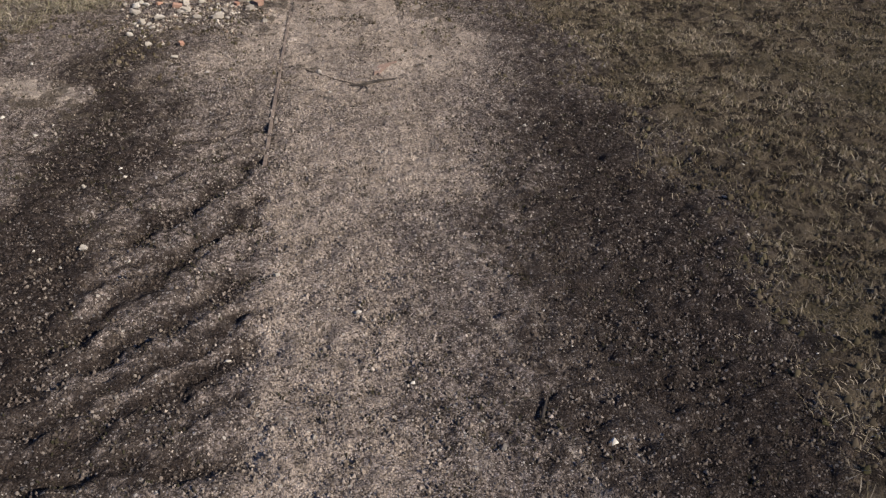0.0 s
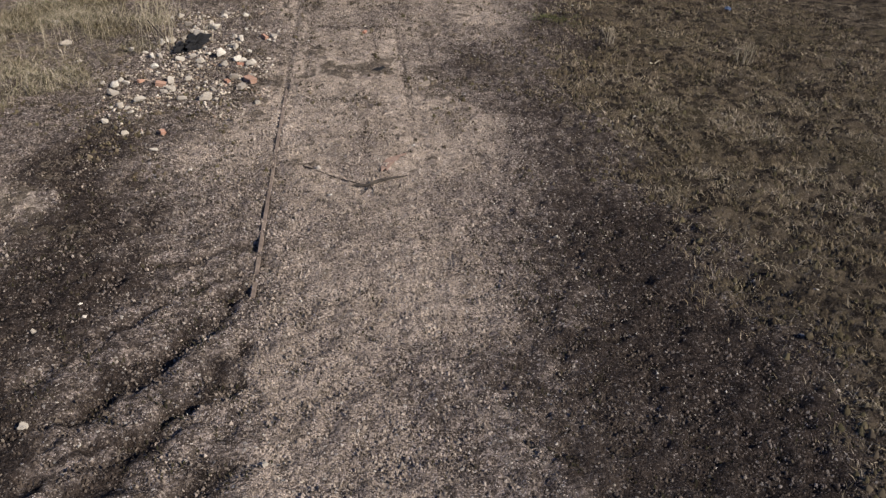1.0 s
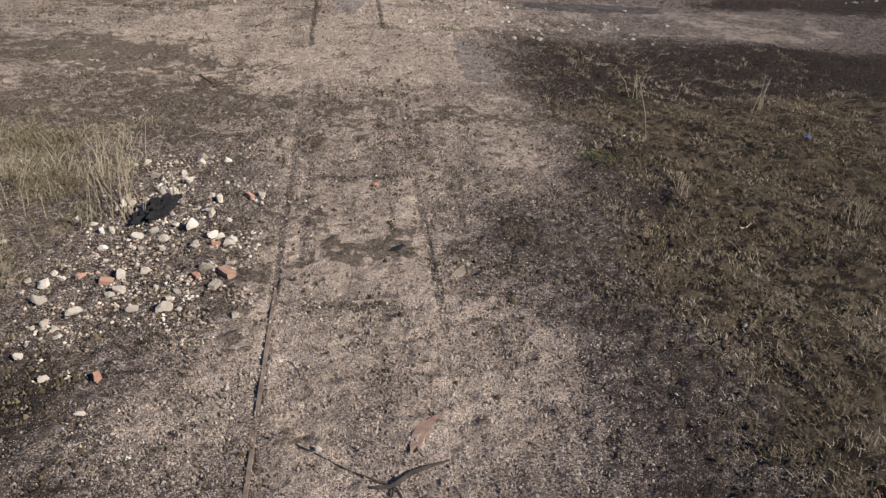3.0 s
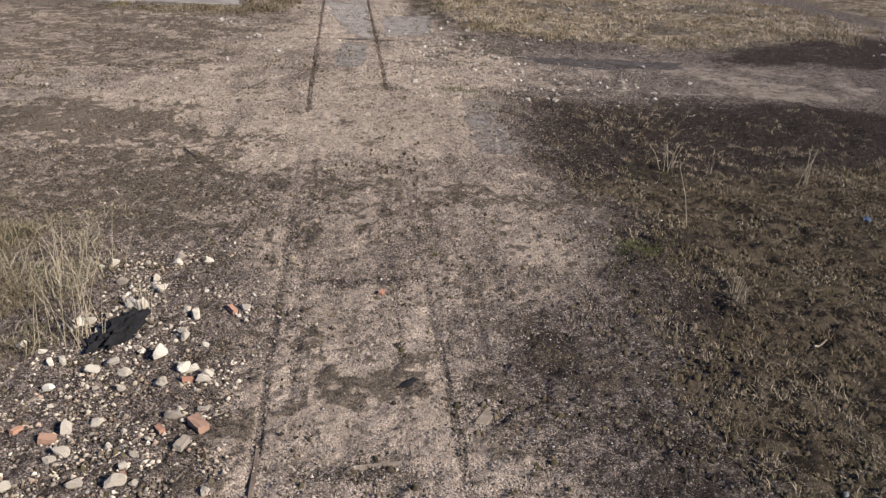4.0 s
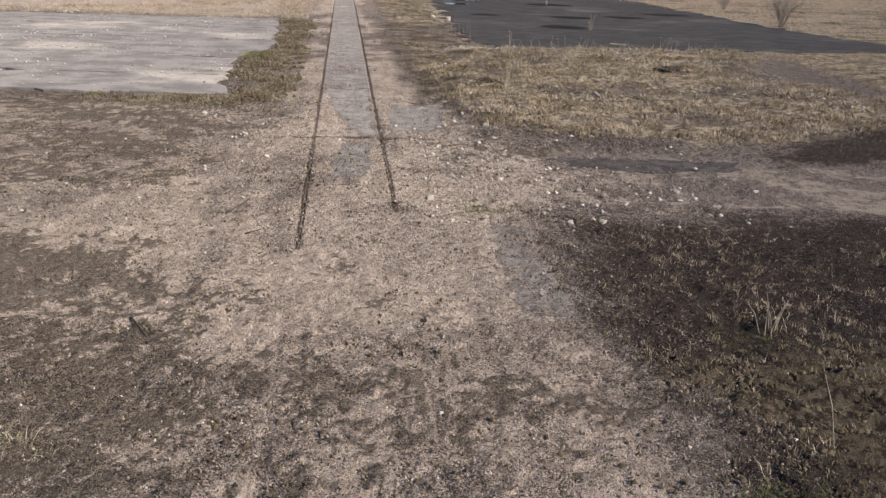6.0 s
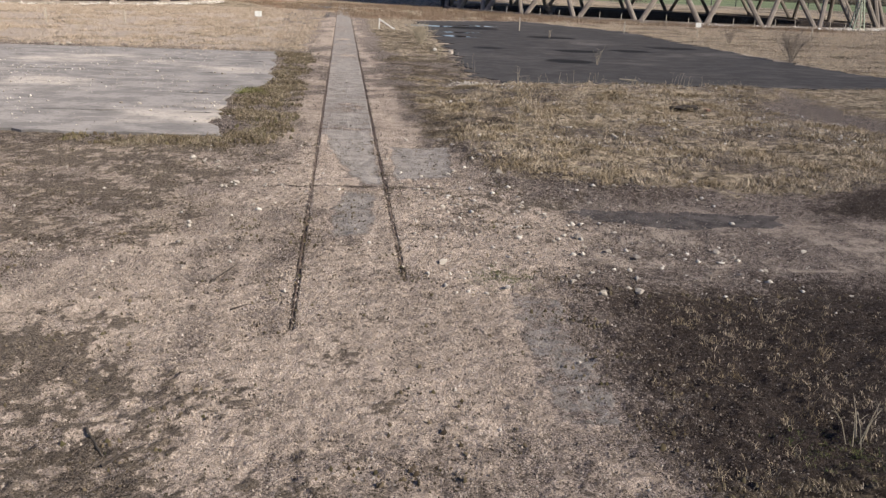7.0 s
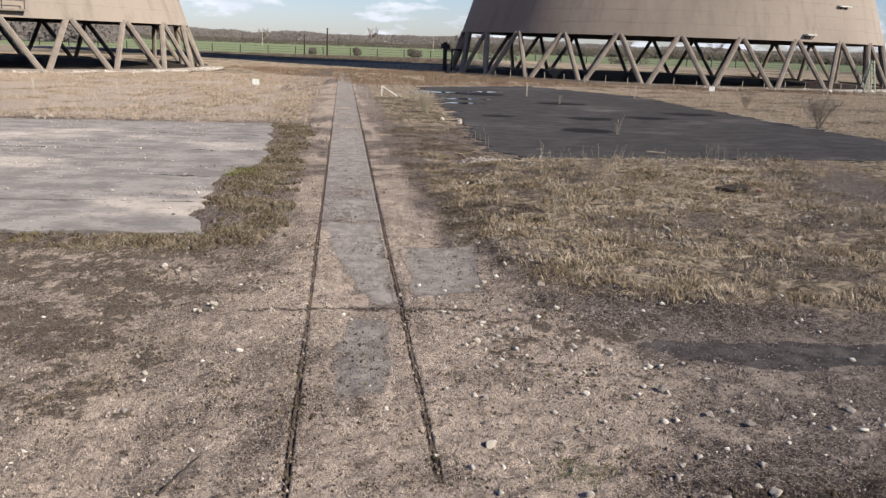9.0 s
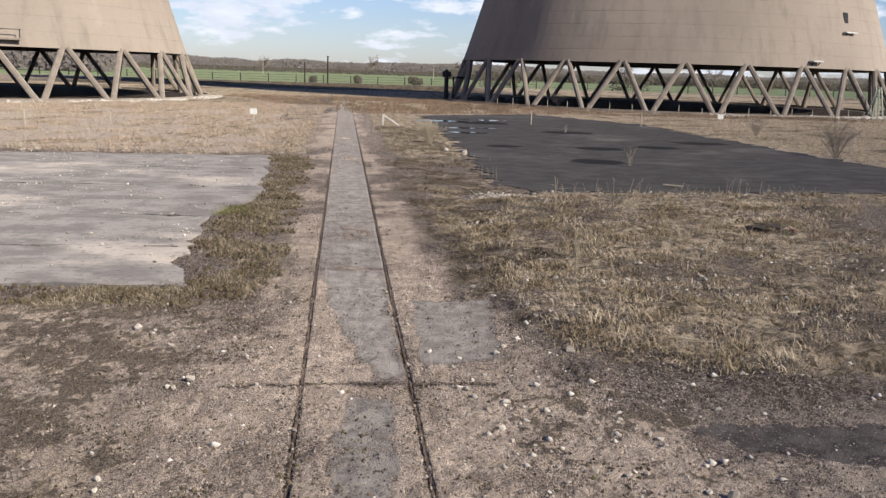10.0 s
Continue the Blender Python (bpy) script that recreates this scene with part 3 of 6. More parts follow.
    bald = np.maximum(bald, inside(x, y, [(12.6, 41.0), (15.0, 39.6), (18.5, 42.0), (18.5, 46.4), (14.6, 46.4)], 0.9))
    bald = np.maximum(bald, inside(x, y, [(9.2, 33.6), (11.4, 34.6), (14.0, 37.6), (12.0, 37.4), (9.4, 35.4)], 0.7))
    bald = np.maximum(bald, 0.8 * ramp_np(fbm(x, y, 0.45, 3, 57), 0.52, 0.60) * mound)
    straw = straw * (1 - 0.45 * bald)
    moss = np.maximum(moss, 0.52 * bald * mound)
    straw = np.maximum(straw, 0.62 * inside(x + 0.8 * w2, y, [(1.8, 36.0), (2.7, 33.2), (4.5, 32), (6.2, 48.5), (6.0, 53), (5.4, 62), (2.4, 66), (2.5, 51), (2.3, 42)], 0.6) * ramp_np(fbm(x0, y0, 0.9, 3, 59), 0.38, 0.60))
    straw = np.maximum(straw, 0.75 * ramp_np(y, 60, 66) * ramp_np(np.abs(x), 1.5, 2.8))
    pale = np.maximum(pale, (0.40 + 0.48 * ramp_np(np.abs(x), 3, 6)) * ramp_np(y, 60, 70) * (1 - ramp_np(y, 105, 130)) * (1 - ramp_np(np.abs(x), 40, 70)))
    straw = np.maximum(straw, 0.42 * straw_near(x, y, n1) * (1 - ramp_np(x, 12, 16)))
    straw = np.maximum(straw, 0.7 * ramp_np(x, 17, 20) * ramp_np(y, 28, 32))
    straw = np.maximum(straw, 0.8 * ramp_np(y, 118, 128))
    red = 0.75 * inside(x, y, [(1.0, 108), (24, 118), (60, 118), (60, 160), (-20, 165), (-8, 130), (-1, 125)], 3.0) * ramp_np(n2, 0.35, 0.5)
    xc, yc = x0 + 0.16 * s1 + 0.10 * w1, y0 + 0.16 * s2
    # concrete round the rails, bare where the grit has gone
    strip = (np.abs(x0) < 0.70) & (y0 > 28.6) & (y0 < 160)
    conc = np.where(strip, 0.30 + 0.40 * ramp_np(y, 33, 38) + 0.9 * (fbm(x, y, 0.8, 3, 51) - 0.5), 0.0)
    conc = np.maximum(conc, 0.90 * inside(xc, yc, [(-0.15, 31.2), (-0.5, 33.6), (-0.55, 36.0), (0.65, 36), (0.68, 31), (0.68, 28.8), (0.3, 28.8)], 0.12))
    conc = np.maximum(conc, 0.8 * inside(xc, yc, [(-0.30, 24.6), (0.40, 24.9), (0.50, 27.9), (-0.1, 28.2), (-0.35, 26.6)], 0.2) * (0.6 + 0.8 * n1))
    conc = np.maximum(conc, 0.85 * inside(xc, yc, [(0.95, 29.4), (2.2, 29.8), (2.5, 33.3), (1.05, 33.5)], 0.15))
    conc = np.maximum(conc, (0.30 + 0.5 * n1) * inside(xc, yc, [(1.95, 18.1), (2.62, 18.1), (2.76, 19.2), (2.68, 20.4), (2.84, 21.8), (2.15, 22.1), (1.9, 20.4)], 0.12))
    conc = np.maximum(conc, 0.6 * inside(xc, yc, [(-2.6, 44), (-1.8, 44), (-1.8, 47), (-2.6, 47.6)], 0.15))
    asph = 0.8 * inside(xc, yc, [(4.0, 26.9), (4.5, 27.25), (6.2, 27.15), (8.2, 27.0), (8.0, 26.2), (6.0, 25.9), (4.6, 26.3)], 0.1)
    asph = np.maximum(asph, 0.8 * inside(xc, yc, [(-5.4, 90), (-3.0, 100), (-1.4, 110), (-1.5, 165), (-5, 150), (-6, 118)], 0.6))
    field = ramp_np(y + 3 * (n2 - 0.5), 297, 303)
    # dark band along the right tower's shadow, its shade painted into the moss weight
    shade_band = ramp_np(y, 200, 222) * (1 - field) * (1 - 0.75 * ramp_np(x, 22, 45)) * (1 - 0.6 * ramp_np(-x, 48, 75))
    straw = straw * (1 - shade_band) * (1 - field)
    on_pad = np.maximum(inside(x0, y0, PAD_RIGHT, 0.3), inside(x0, y0, SLAB_LEFT, 0.3))
    straw, moss = straw * (1 - on_pad), moss * (1 - 0.7 * on_pad)
    bare = 0.85 * inside(x, y, [(-34, 66), (-4, 64), (-3, 100), (-12, 112), (-36, 100)], 3.0) * ramp_np(n2 + 0.6 * (n1 - 0.5), 0.42, 0.58)
    pale = np.maximum(pale, bare)
    straw = straw - 0.62 * bare
    left_grass = ramp_np(-x, 2.3, 3.0) * ramp_np(y, 9.0, 10.5) * (1 - ramp_np(y, 14.8, 16)) * (1 - ramp_np(-x, 9, 14))
    straw = np.maximum(straw, 0.42 * left_grass * (0.2 + 1.4 * n1))
    moss = moss * (1 - 0.5 * left_grass)
    moss = np.maximum(moss, 0.9 * shade_band)
    # tower ponds: dark wet floor, with the shade beneath painted in as ash
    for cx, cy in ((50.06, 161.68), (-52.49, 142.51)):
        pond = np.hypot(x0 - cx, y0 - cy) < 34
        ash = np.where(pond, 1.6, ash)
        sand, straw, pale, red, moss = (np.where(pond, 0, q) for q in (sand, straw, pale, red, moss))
    sand = sand - 0.8 * joint - 0.9 * lines
    conc = conc - 0.8 * joint
    sand = sand - 1.3 * (conc > 0.42) * (conc - 0.15) - asph
    moss = moss - asph
    # dark moss mottling over the sand and gravel
    yard = ramp_np(3.3 - x, 0, 0.8) * ramp_np(x, -17, -15)
    mottle = yard * np.interp(y0, [4, 8, 10.5, 13, 17, 18.2, 21, 24, 28, 33, 34.5], [0.0, 0.10, 0.22, 0.22, 0.26, 0.16, 0.12, 0.10, 0.13, 0.14, 0.0])
    mottle = np.maximum(mottle, 0.50 * inside(x, y, [(-1.0, 12.8), (2.9, 12.6), (3.1, 16.2), (1.2, 17.3), (-1.0, 17.0)], 0.9))
    mottle = np.maximum(mottle, 0.82 * inside(x + 1.2 * w2, y + 1.0 * w1, [(-16, 14.6), (-1.4, 14.6), (-1.0, 16.8), (-1.3, 19.0), (-2.1, 20.6), (-3.2, 21.6), (-16, 21.8)], 1.2))
    mottle = np.maximum(mottle, 0.90 * np.exp(-(((x + 2.3) / 0.9) ** 2 + ((y - 17.9) / 0.5) ** 2)))
    mottle = np.maximum(mottle, 0.64 * inside(x + 1.5 * w2, y, [(-16, 24.0), (-4.6, 24.6), (-3.0, 27.5), (-2.6, 30.5), (-2.7, 33.4), (-16, 34.6)], 1.2))
    mottle = np.maximum(mottle, 0.80 * inside(x + 2.0 * w2, y + 1.2 * w1, [(-16, 31.6), (-4.6, 31.0), (-2.7, 32.6), (-2.2, 35.4), (-3.2, 34.3), (-16, 35)], 0.7))
    mottle = np.maximum(mottle, 0.86 * inside(x, y, [(-6.5, 24.2), (-3.3, 24.4), (-2.8, 26.4), (-3.4, 28.0), (-6.5, 28.2)], 0.7))
    mottle = np.maximum(mottle, 0.72 * inside(x, y, [(-4.4, 27.7), (-2.7, 27.9), (-2.5, 30.0), (-2.8, 31.0), (-4.2, 29.0)], 0.6))
    mottle = np.maximum(mottle, 0.34 * inside(x, y, [(1.2, 24.6), (4.5, 24.2), (4.8, 28.3), (3.2, 29.4), (2.4, 28.8), (1.5, 27.5)], 0.8))
    mottle = np.clip(mottle + 0.9 * (n1 - 0.5) * (mottle > 0.05), 0, 0.70) * (1 - 0.9 * np.clip(conc, 0, 1)) * (1 - 0.6 * on_pad) * (1 - 0.8 * wheel)
    return [np.clip(a, 0, 1) for a in (sand, ash, moss, straw, conc, asph, pale, red, field, mottle)]


GRID_STEP, GRID_BOX = 0.10, (-27.0, 21.0, -4.0, 64.0)
_gx, _gy = np.arange(GRID_BOX[0], GRID_BOX[1], GRID_STEP), np.arange(GRID_BOX[2], GRID_BOX[3], GRID_STEP)
ZONE_GRID = np.stack(zone_weights(*np.meshgrid(_gx, _gy)))


def zones_at(x, y):
    """The zone weights, looked up in a grid over the yard and worked out beyond it."""
    x, y = np.asarray(x, float), np.asarray(y, float)
    u, v = (x - GRID_BOX[0]) / GRID_STEP, (y - GRID_BOX[2]) / GRID_STEP
    inner = (u >= 0) & (v >= 0) & (u < len(_gx) - 1) & (v < len(_gy) - 1)
    if not inner.all():
        return zone_weights(x, y)
    i, j = u.astype(int), v.astype(int)
    fu, fv = u - i, v - j
    return list((ZONE_GRID[:, j, i] * (1 - fu) + ZONE_GRID[:, j, i + 1] * fu) * (1 - fv) + (ZONE_GRID[:, j + 1, i] * (1 - fu) + ZONE_GRID[:, j + 1, i + 1] * fu) * fv)


def domes(x, y, cell, seed):
    """Rounded cushions of uneven size packed side by side: their height, and a random number each."""
    u, v = x / cell, y / cell
    iu, iv = np.floor(u), np.floor(v)
    best, who = np.zeros(x.shape), np.zeros(x.shape)
    for du in (-1, 0, 1):
        for dv in (-1, 0, 1):
            a, b = iu + du, iv + dv
            h = [np.abs(np.sin(a * k0 + b * k1 + seed * 9.7) * 43758.5453) % 1 for k0, k1 in ((127.1, 311.7), (269.5, 183.3), (419.2, 371.9), (77.3, 521.1))]
            d2 = (u - a - h[0]) ** 2 + (v - b - h[1]) ** 2
            t = (0.35 + 0.65 * h[2]) * np.clip(1 - d2 / (0.55 + 0.6 * h[2]) ** 2, 0, 1) ** 0.7
            who = np.where(t > best, h[3], who)
            best = np.maximum(best, t)
    return best, who


def crust_mask(x, y, mottle):
    """Scabs of moss and cinders, thick or thin as the given share of cover says."""
    n = sum(k * (vnoise(x, y, f, 97 + i) - 0.5) for i, (f, k) in enumerate(((0.8, 0.8), (1.9, 0.8), (4.3, 0.9), (9.5, 1.0), (19.0, 0.9), (33.0, 0.6))))
    return ramp_np(n + 1.7 * (mottle - 0.62), -0.30, 0.34) * ramp_np(mottle, 0.02, 0.12)


def spread(lo, hi, step, mid, ends, slow, fast):
    """Grid lines: even from lo to hi, slowly widening to the mid limits, then fast to the ends."""
    rows = list(np.arange(lo, hi + 1e-6, step))
    for way, limit, end in ((1, mid[1], ends[1]), (-1, mid[0], ends[0])):
        p, s, side = (rows[-1] if way > 0 else rows[0]), step, []
        while p * way < end * way:
            s *= slow if p * way < limit * way else fast
            p += s * way
            side.append(p)
        rows = rows + side if way > 0 else side[::-1] + rows
    return np.array(rows)


def build_ground():
    xs = spread(-3.2, 4.2, 0.034, (-13, 17), (-2600, 2600), 1.022, 1.09)
    grooves = []
    for s in (-1, 1):
        grooves += [s * GAUGE_X + d for d in (-0.056, -0.044, 0.024, 0.034)]
    xs = np.array(sorted(set(np.round([v for v in xs if min(abs(v - g) for g in grooves) > 0.008], 4)) | set(np.round(grooves, 4))))
    ys = spread(0.7, 23, 0.038, (0.0, 52.0), (-400, 3200), 1.009, 1.045)
    X, Y = np.meshgrid(xs, ys)
    Z = ground_height(X, Y)
    # the flangeways in which the rails lie, silted up towards the start
    for s, start in ((-1, 20.6), (1, 22.5)):
        open_ = ramp_np(Y, start - 0.1, start + 0.2)
        faint = 0.40 * ramp_np(Y, 6.0, 7.0) * (1 - ramp_np(Y, 14, 17)) if s < 0 else 0.35 * ramp_np(Y, 9.2, 9.8) * (1 - ramp_np(Y, 12.2, 13.5))
        depth = np.maximum(open_, faint * (0.6 + 0.8 * (fbm(X, Y, 1.4, 2, 61) - 0.4)))
        Z = Z - 0.045 * depth * (0.25 + 0.75 * fbm(X, Y, 1.3, 3, 67)) * (X - s * GAUGE_X > -0.050) * (X - s * GAUGE_X < 0.030) * (Y < 175)
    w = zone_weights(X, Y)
    sand, ash, moss, straw, conc, asph, pale = w[:7]
    close = (1 - ramp_np(np.hypot(X, Y - 18), 34, 44)) * ramp_np(Y, -2, 0)
    hard = np.clip(1 - conc - asph, 0, 1) * np.clip((np.abs(np.abs(X) - GAUGE_X) - 0.03) / 0.04, 0, 1)
    turf = np.clip(np.maximum(moss, straw) - 1.0 * ash - sand, 0, 1)
    big, who = domes(X + 0.05 * vnoise(X, Y, 9.0, 3), Y, 0.17, 1)
    small, who2 = domes(X, Y, 0.085, 2)
    crust = crust_mask(X, Y, w[9]) * hard * np.clip(1 - 1.2 * turf, 0, 1)
    lumps = vnoise(X, Y, 13.0, 81) - 0.5 + 0.7 * (vnoise(X, Y, 27.0, 83) - 0.5)
    Z = Z + close * hard * (turf * (0.060 * big + 0.040 * small - 0.035)
                            + (1 - turf) * (0.012 + 0.008 * ash + 0.009 * np.clip(1 - sand, 0, 1)) * lumps * 1.8
                            + crust * (0.004 + 0.020 * small)
                            + straw * ramp_np(Y, 26, 29) * 0.16 * (domes(X, Y, 0.55, 7)[0] - 0.4))
    w += [crust, np.where(big > 1.4 * small, who, who2)]
    nx, ny = len(xs), len(ys)
    verts = np.column_stack([X.ravel(), Y.ravel(), Z.ravel()])
    i = np.arange(nx * ny).reshape(ny, nx)
    quads = np.column_stack([i[:-1, :-1].ravel(), i[:-1, 1:].ravel(), i[1:, 1:].ravel(), i[1:, :-1].ravel()])
    me = bpy.data.meshes.new("ground")
    me.vertices.add(len(verts))
    me.vertices.foreach_set("co", verts.ravel())
    me.loops.add(quads.size)
    me.loops.foreach_set("vertex_index", quads.ravel())
    me.polygons.add(len(quads))
    me.polygons.foreach_set("loop_start", np.arange(0, quads.size, 4))
    me.polygons.foreach_set("use_smooth", np.ones(len(quads), bool))
    me.update(calc_edges=True)
    w = [a.ravel() for a in w]
    for name, four in (("zone_a", w[:4]), ("zone_b", w[4:8]), ("zone_c", w[8:12])):
        at = me.attributes.new(name, "FLOAT_COLOR", "POINT")
        at.data.foreach_set("color", np.column_stack(four).astype(np.float32).ravel())
    me.materials.append(MAT_GROUND)
    tagged(new("ground", me), "derelict yard ground of grit, cinders, moss and dry grass", "ground", kind="structure")


build_ground()


# ---- cooling towers ----
TOWER_R, TOWER_FOOT, PAIRS = 31.84, 33.73, 26
MAT_SHELL = None


def shell_material():
    m, nt, b = material("weathered_tower_concrete")
    v = coords(nt)
    big = noise_tex(nt, v, 0.05, 4)
    sep = nt.nodes.new("ShaderNodeSeparateXYZ")
    wire(nt, v, sep.inputs[0])
    stretch = nt.nodes.new("ShaderNodeMapping")
    stretch.inputs["Scale"].default_value = (1, 1, 0.06)
    wire(nt, v, stretch.inputs["Vector"])
    runs = noise_tex(nt, stretch.outputs[0], 0.55, 5, 0.6)
    fine = noise_tex(nt, v, 1.6, 6, 0.65)
    c = mixc(nt, remap(nt, big, 0.3, 0.7), (0.240, 0.197, 0.159), (0.310, 0.259, 0.211))
    c = mixc(nt, remap(nt, runs, 0.48, 0.70, 0, 0.45), c, (0.175, 0.145, 0.120))
    c = mixc(nt, remap(nt, runs, 0.22, 0.40, 0.35, 0), c, (0.41, 0.352, 0.292))
    c = mixc(nt, remap(nt, fine, 0.5, 0.8, 0, 0.4), c, (0.20, 0.16, 0.12))
    wire(nt, c, b.inputs["Base Color"])
    b.inputs["Diffuse Roughness"].default_value = 0.5
    b.inputs["Roughness"].default_value = 0.92
    bump(nt, b, fine, 0.05, 0.6)
    return m


def tower_radius(z, ring):
    zt, b = 74.0, 46.0
    a = TOWER_R / math.sqrt(1 + ((ring - zt) / b) ** 2)
    return a * math.sqrt(1 + ((z - zt) / b) ** 2)


def cooling_tower(x, y, ring, phase, label):
    base = empty("cooling_tower", pose(x, y, 0))
    tagged(base, label, "cooling tower", "cooling towers")
    seg = PAIRS * 6
    bm = bmesh.new()
    lift = 1.62                       # height of one pour of the shell
    zs, rows = [ring], []
    z = ring
    while z < 96:
        top = min(z + lift, 96.0)
        zs += [top - 0.07, top - 0.05, top - 0.012, top]
        z = top
    outer = []
    for k, z in enumerate(zs):
        step = (k - 1) % 4 if k else -1
        r = tower_radius(z, ring) - (0.02 if step in (1, 2) else 0.0)
        outer.append([bm.verts.new((r * math.cos(2 * math.pi * i / seg), r * math.sin(2 * math.pi * i / seg), z)) for i in range(seg)])
    inner = []
    for z in (ring, 12, 24, 36, 48, 60, 72, 84, 96):
        r = tower_radius(z, ring) - (0.75 if z < 12 else 0.4)
        inner.append([bm.verts.new((r * math.cos(2 * math.pi * i / seg), r * math.sin(2 * math.pi * i / seg), z)) for i in range(seg)])
    for rows in (outer, inner):
        for r0, r1 in zip(rows, rows[1:]):
            for i in range(seg):
                f = (r0[i], r0[(i + 1) % seg], r1[(i + 1) % seg], r1[i])
                bm.faces.new(f if rows is outer else f[::-1]).smooth = False
    for i in range(seg):
        j = (i + 1) % seg
        bm.faces.new((outer[0][j], outer[0][i], inner[0][i], inner[0][j]))
        bm.faces.new((outer[-1][i], outer[-1][j], inner[-1][j], inner[-1][i]))
    part("shell", bm, MAT_SHELL, base)
    # raking legs in pairs, meeting at the ring
    da = 2 * math.pi / PAIRS
    for i in range(PAIRS):
        a = phase + i * da
        for s in (-1, 1):
            ta, fa = a + s * 0.008, a + s * (da / 2 - 0.008)
            top = Vector((TOWER_R * math.cos(ta) * 0.992, TOWER_R * math.sin(ta) * 0.992, ring + 0.12))
            foot = Vector((TOWER_FOOT * math.cos(fa), TOWER_FOOT * math.sin(fa), -0.15))
            bm = bmesh.new()
            tube(bm, [foot, foot.lerp(top, 0.5), top], [0.33, 0.33, 0.33], 8)
            part("leg", bm, MAT_LEG, base)
        fa = a + da / 2
        bm = bmesh.new()
        c, s_ = math.cos(fa), math.sin(fa)
        p = Vector((TOWER_FOOT * c, TOWER_FOOT * s_, 0))
        tang = Vector((-s_, c, 0))
        beam(bm, p - tang * 0.9 + Vector((0, 0, 0.0)), p + tang * 0.9, 0.9, 0.5, 0.04)
        part("foot_block", bm, MAT_LEG, base)
    # low wall of the pond
    bm = bmesh.new()
    r0, r1, h = TOWER_FOOT + 0.7, TOWER_FOOT + 1.0, 0.28
    n = PAIRS * 4
    rings = [[bm.verts.new((r * math.cos(2 * math.pi * k / n), r * math.sin(2 * math.pi * k / n), z)) for k in range(n)]
             for r, z in ((r0, -0.2), (r0, h), (r1, h), (r1, -0.2))]
    for q0, q1 in zip(rings, rings[1:]):
        for k in range(n):
            bm.faces.new((q0[k], q1[k], q1[(k + 1) % n], q0[(k + 1) % n]))
    part("pond_wall", bm, MAT_LEG, base)
    return base


MAT_SHELL = shell_material()
MAT_LEG = simple("raking_leg_concrete", (0.245, 0.203, 0.166), (0.33, 0.278, 0.226), 1.2, 0.9, 0, 0.01)
tower_right = cooling_tower(50.06, 161.68, 6.05, -2.56, "huge buff concrete cooling tower on raking legs, one side in shade")
tower_left = cooling_tower(-52.49, 142.51, 5.36, -0.75, "huge buff concrete cooling tower on raking legs, sunlit")


# ---- rails ----
def rail(side, start, end=172.0, lift=0.0, mat=None):
    bm = bmesh.new()
    prof = [(-0.018, -0.065), (-0.018, -0.018), (-0.013, -0.014), (0.013, -0.014), (0.018, -0.018), (0.018, -0.065)]
    ys = list(np.arange(start, min(60, end), 0.6)) + list(np.arange(60, end, 8))
    rings = [[bm.verts.new((side * GAUGE_X + px + 0.006 * math.sin(y * 0.7), y, ground_at(side * GAUGE_X, y) + pz + lift)) for px, pz in prof] for y in ys]
    for q0, q1 in zip(rings, rings[1:]):
        for k in range(len(prof) - 1):
            bm.faces.new((q0[k], q1[k], q1[k + 1], q0[k + 1]))
    bm.faces.new(rings[0])
    me = bpy.data.meshes.new("rail")
    bm.to_mesh(me)
    bm.free()
    me.materials.append(mat or MAT_RAIL)
    tagged(new("rail", me), "rusted steel rail sunk in the yard surface", "rail", "rails of the sunken track")


rail(-1, 5.4, 10.3, 0.026, simple("dusty_rail_steel", (0.10, 0.075, 0.060), (0.19, 0.147, 0.118), 9, 0.9, 0.0, 0.003))
rail(-1, 20.7)
rail(1, 22.6)


# ---- bulk geometry: grass, pebbles ----
def bulk_mesh(name, verts, tris, mat):
    me = bpy.data.meshes.new(name)
    me.vertices.add(len(verts))
    me.vertices.foreach_set("co", np.asarray(verts, np.float32).ravel())
    me.loops.add(tris.size)
    me.loops.foreach_set("vertex_index", tris.ravel().astype(np.int32))
    me.polygons.add(len(tris))
    me.polygons.foreach_set("loop_start", np.arange(0, tris.size, 3, dtype=np.int32))
    me.update(calc_edges=True)
    me.materials.append(mat)
    return me


def scatter(rng, count, box, keep):
    """Random places in a box where keep(x, y) exceeds a random draw."""
    x0, x1, y0, y1 = box
    px, py = np.empty(0), np.empty(0)
    while len(px) < count:
        x = rng.uniform(x0, x1, count)
        y = rng.uniform(y0, y1, count)
        ok = keep(x, y) > rng.uniform(0, 1, count)
        px, py = np.append(px, x[ok]), np.append(py, y[ok])
        if not ok.any():
            break
    return px[:count], py[:count]


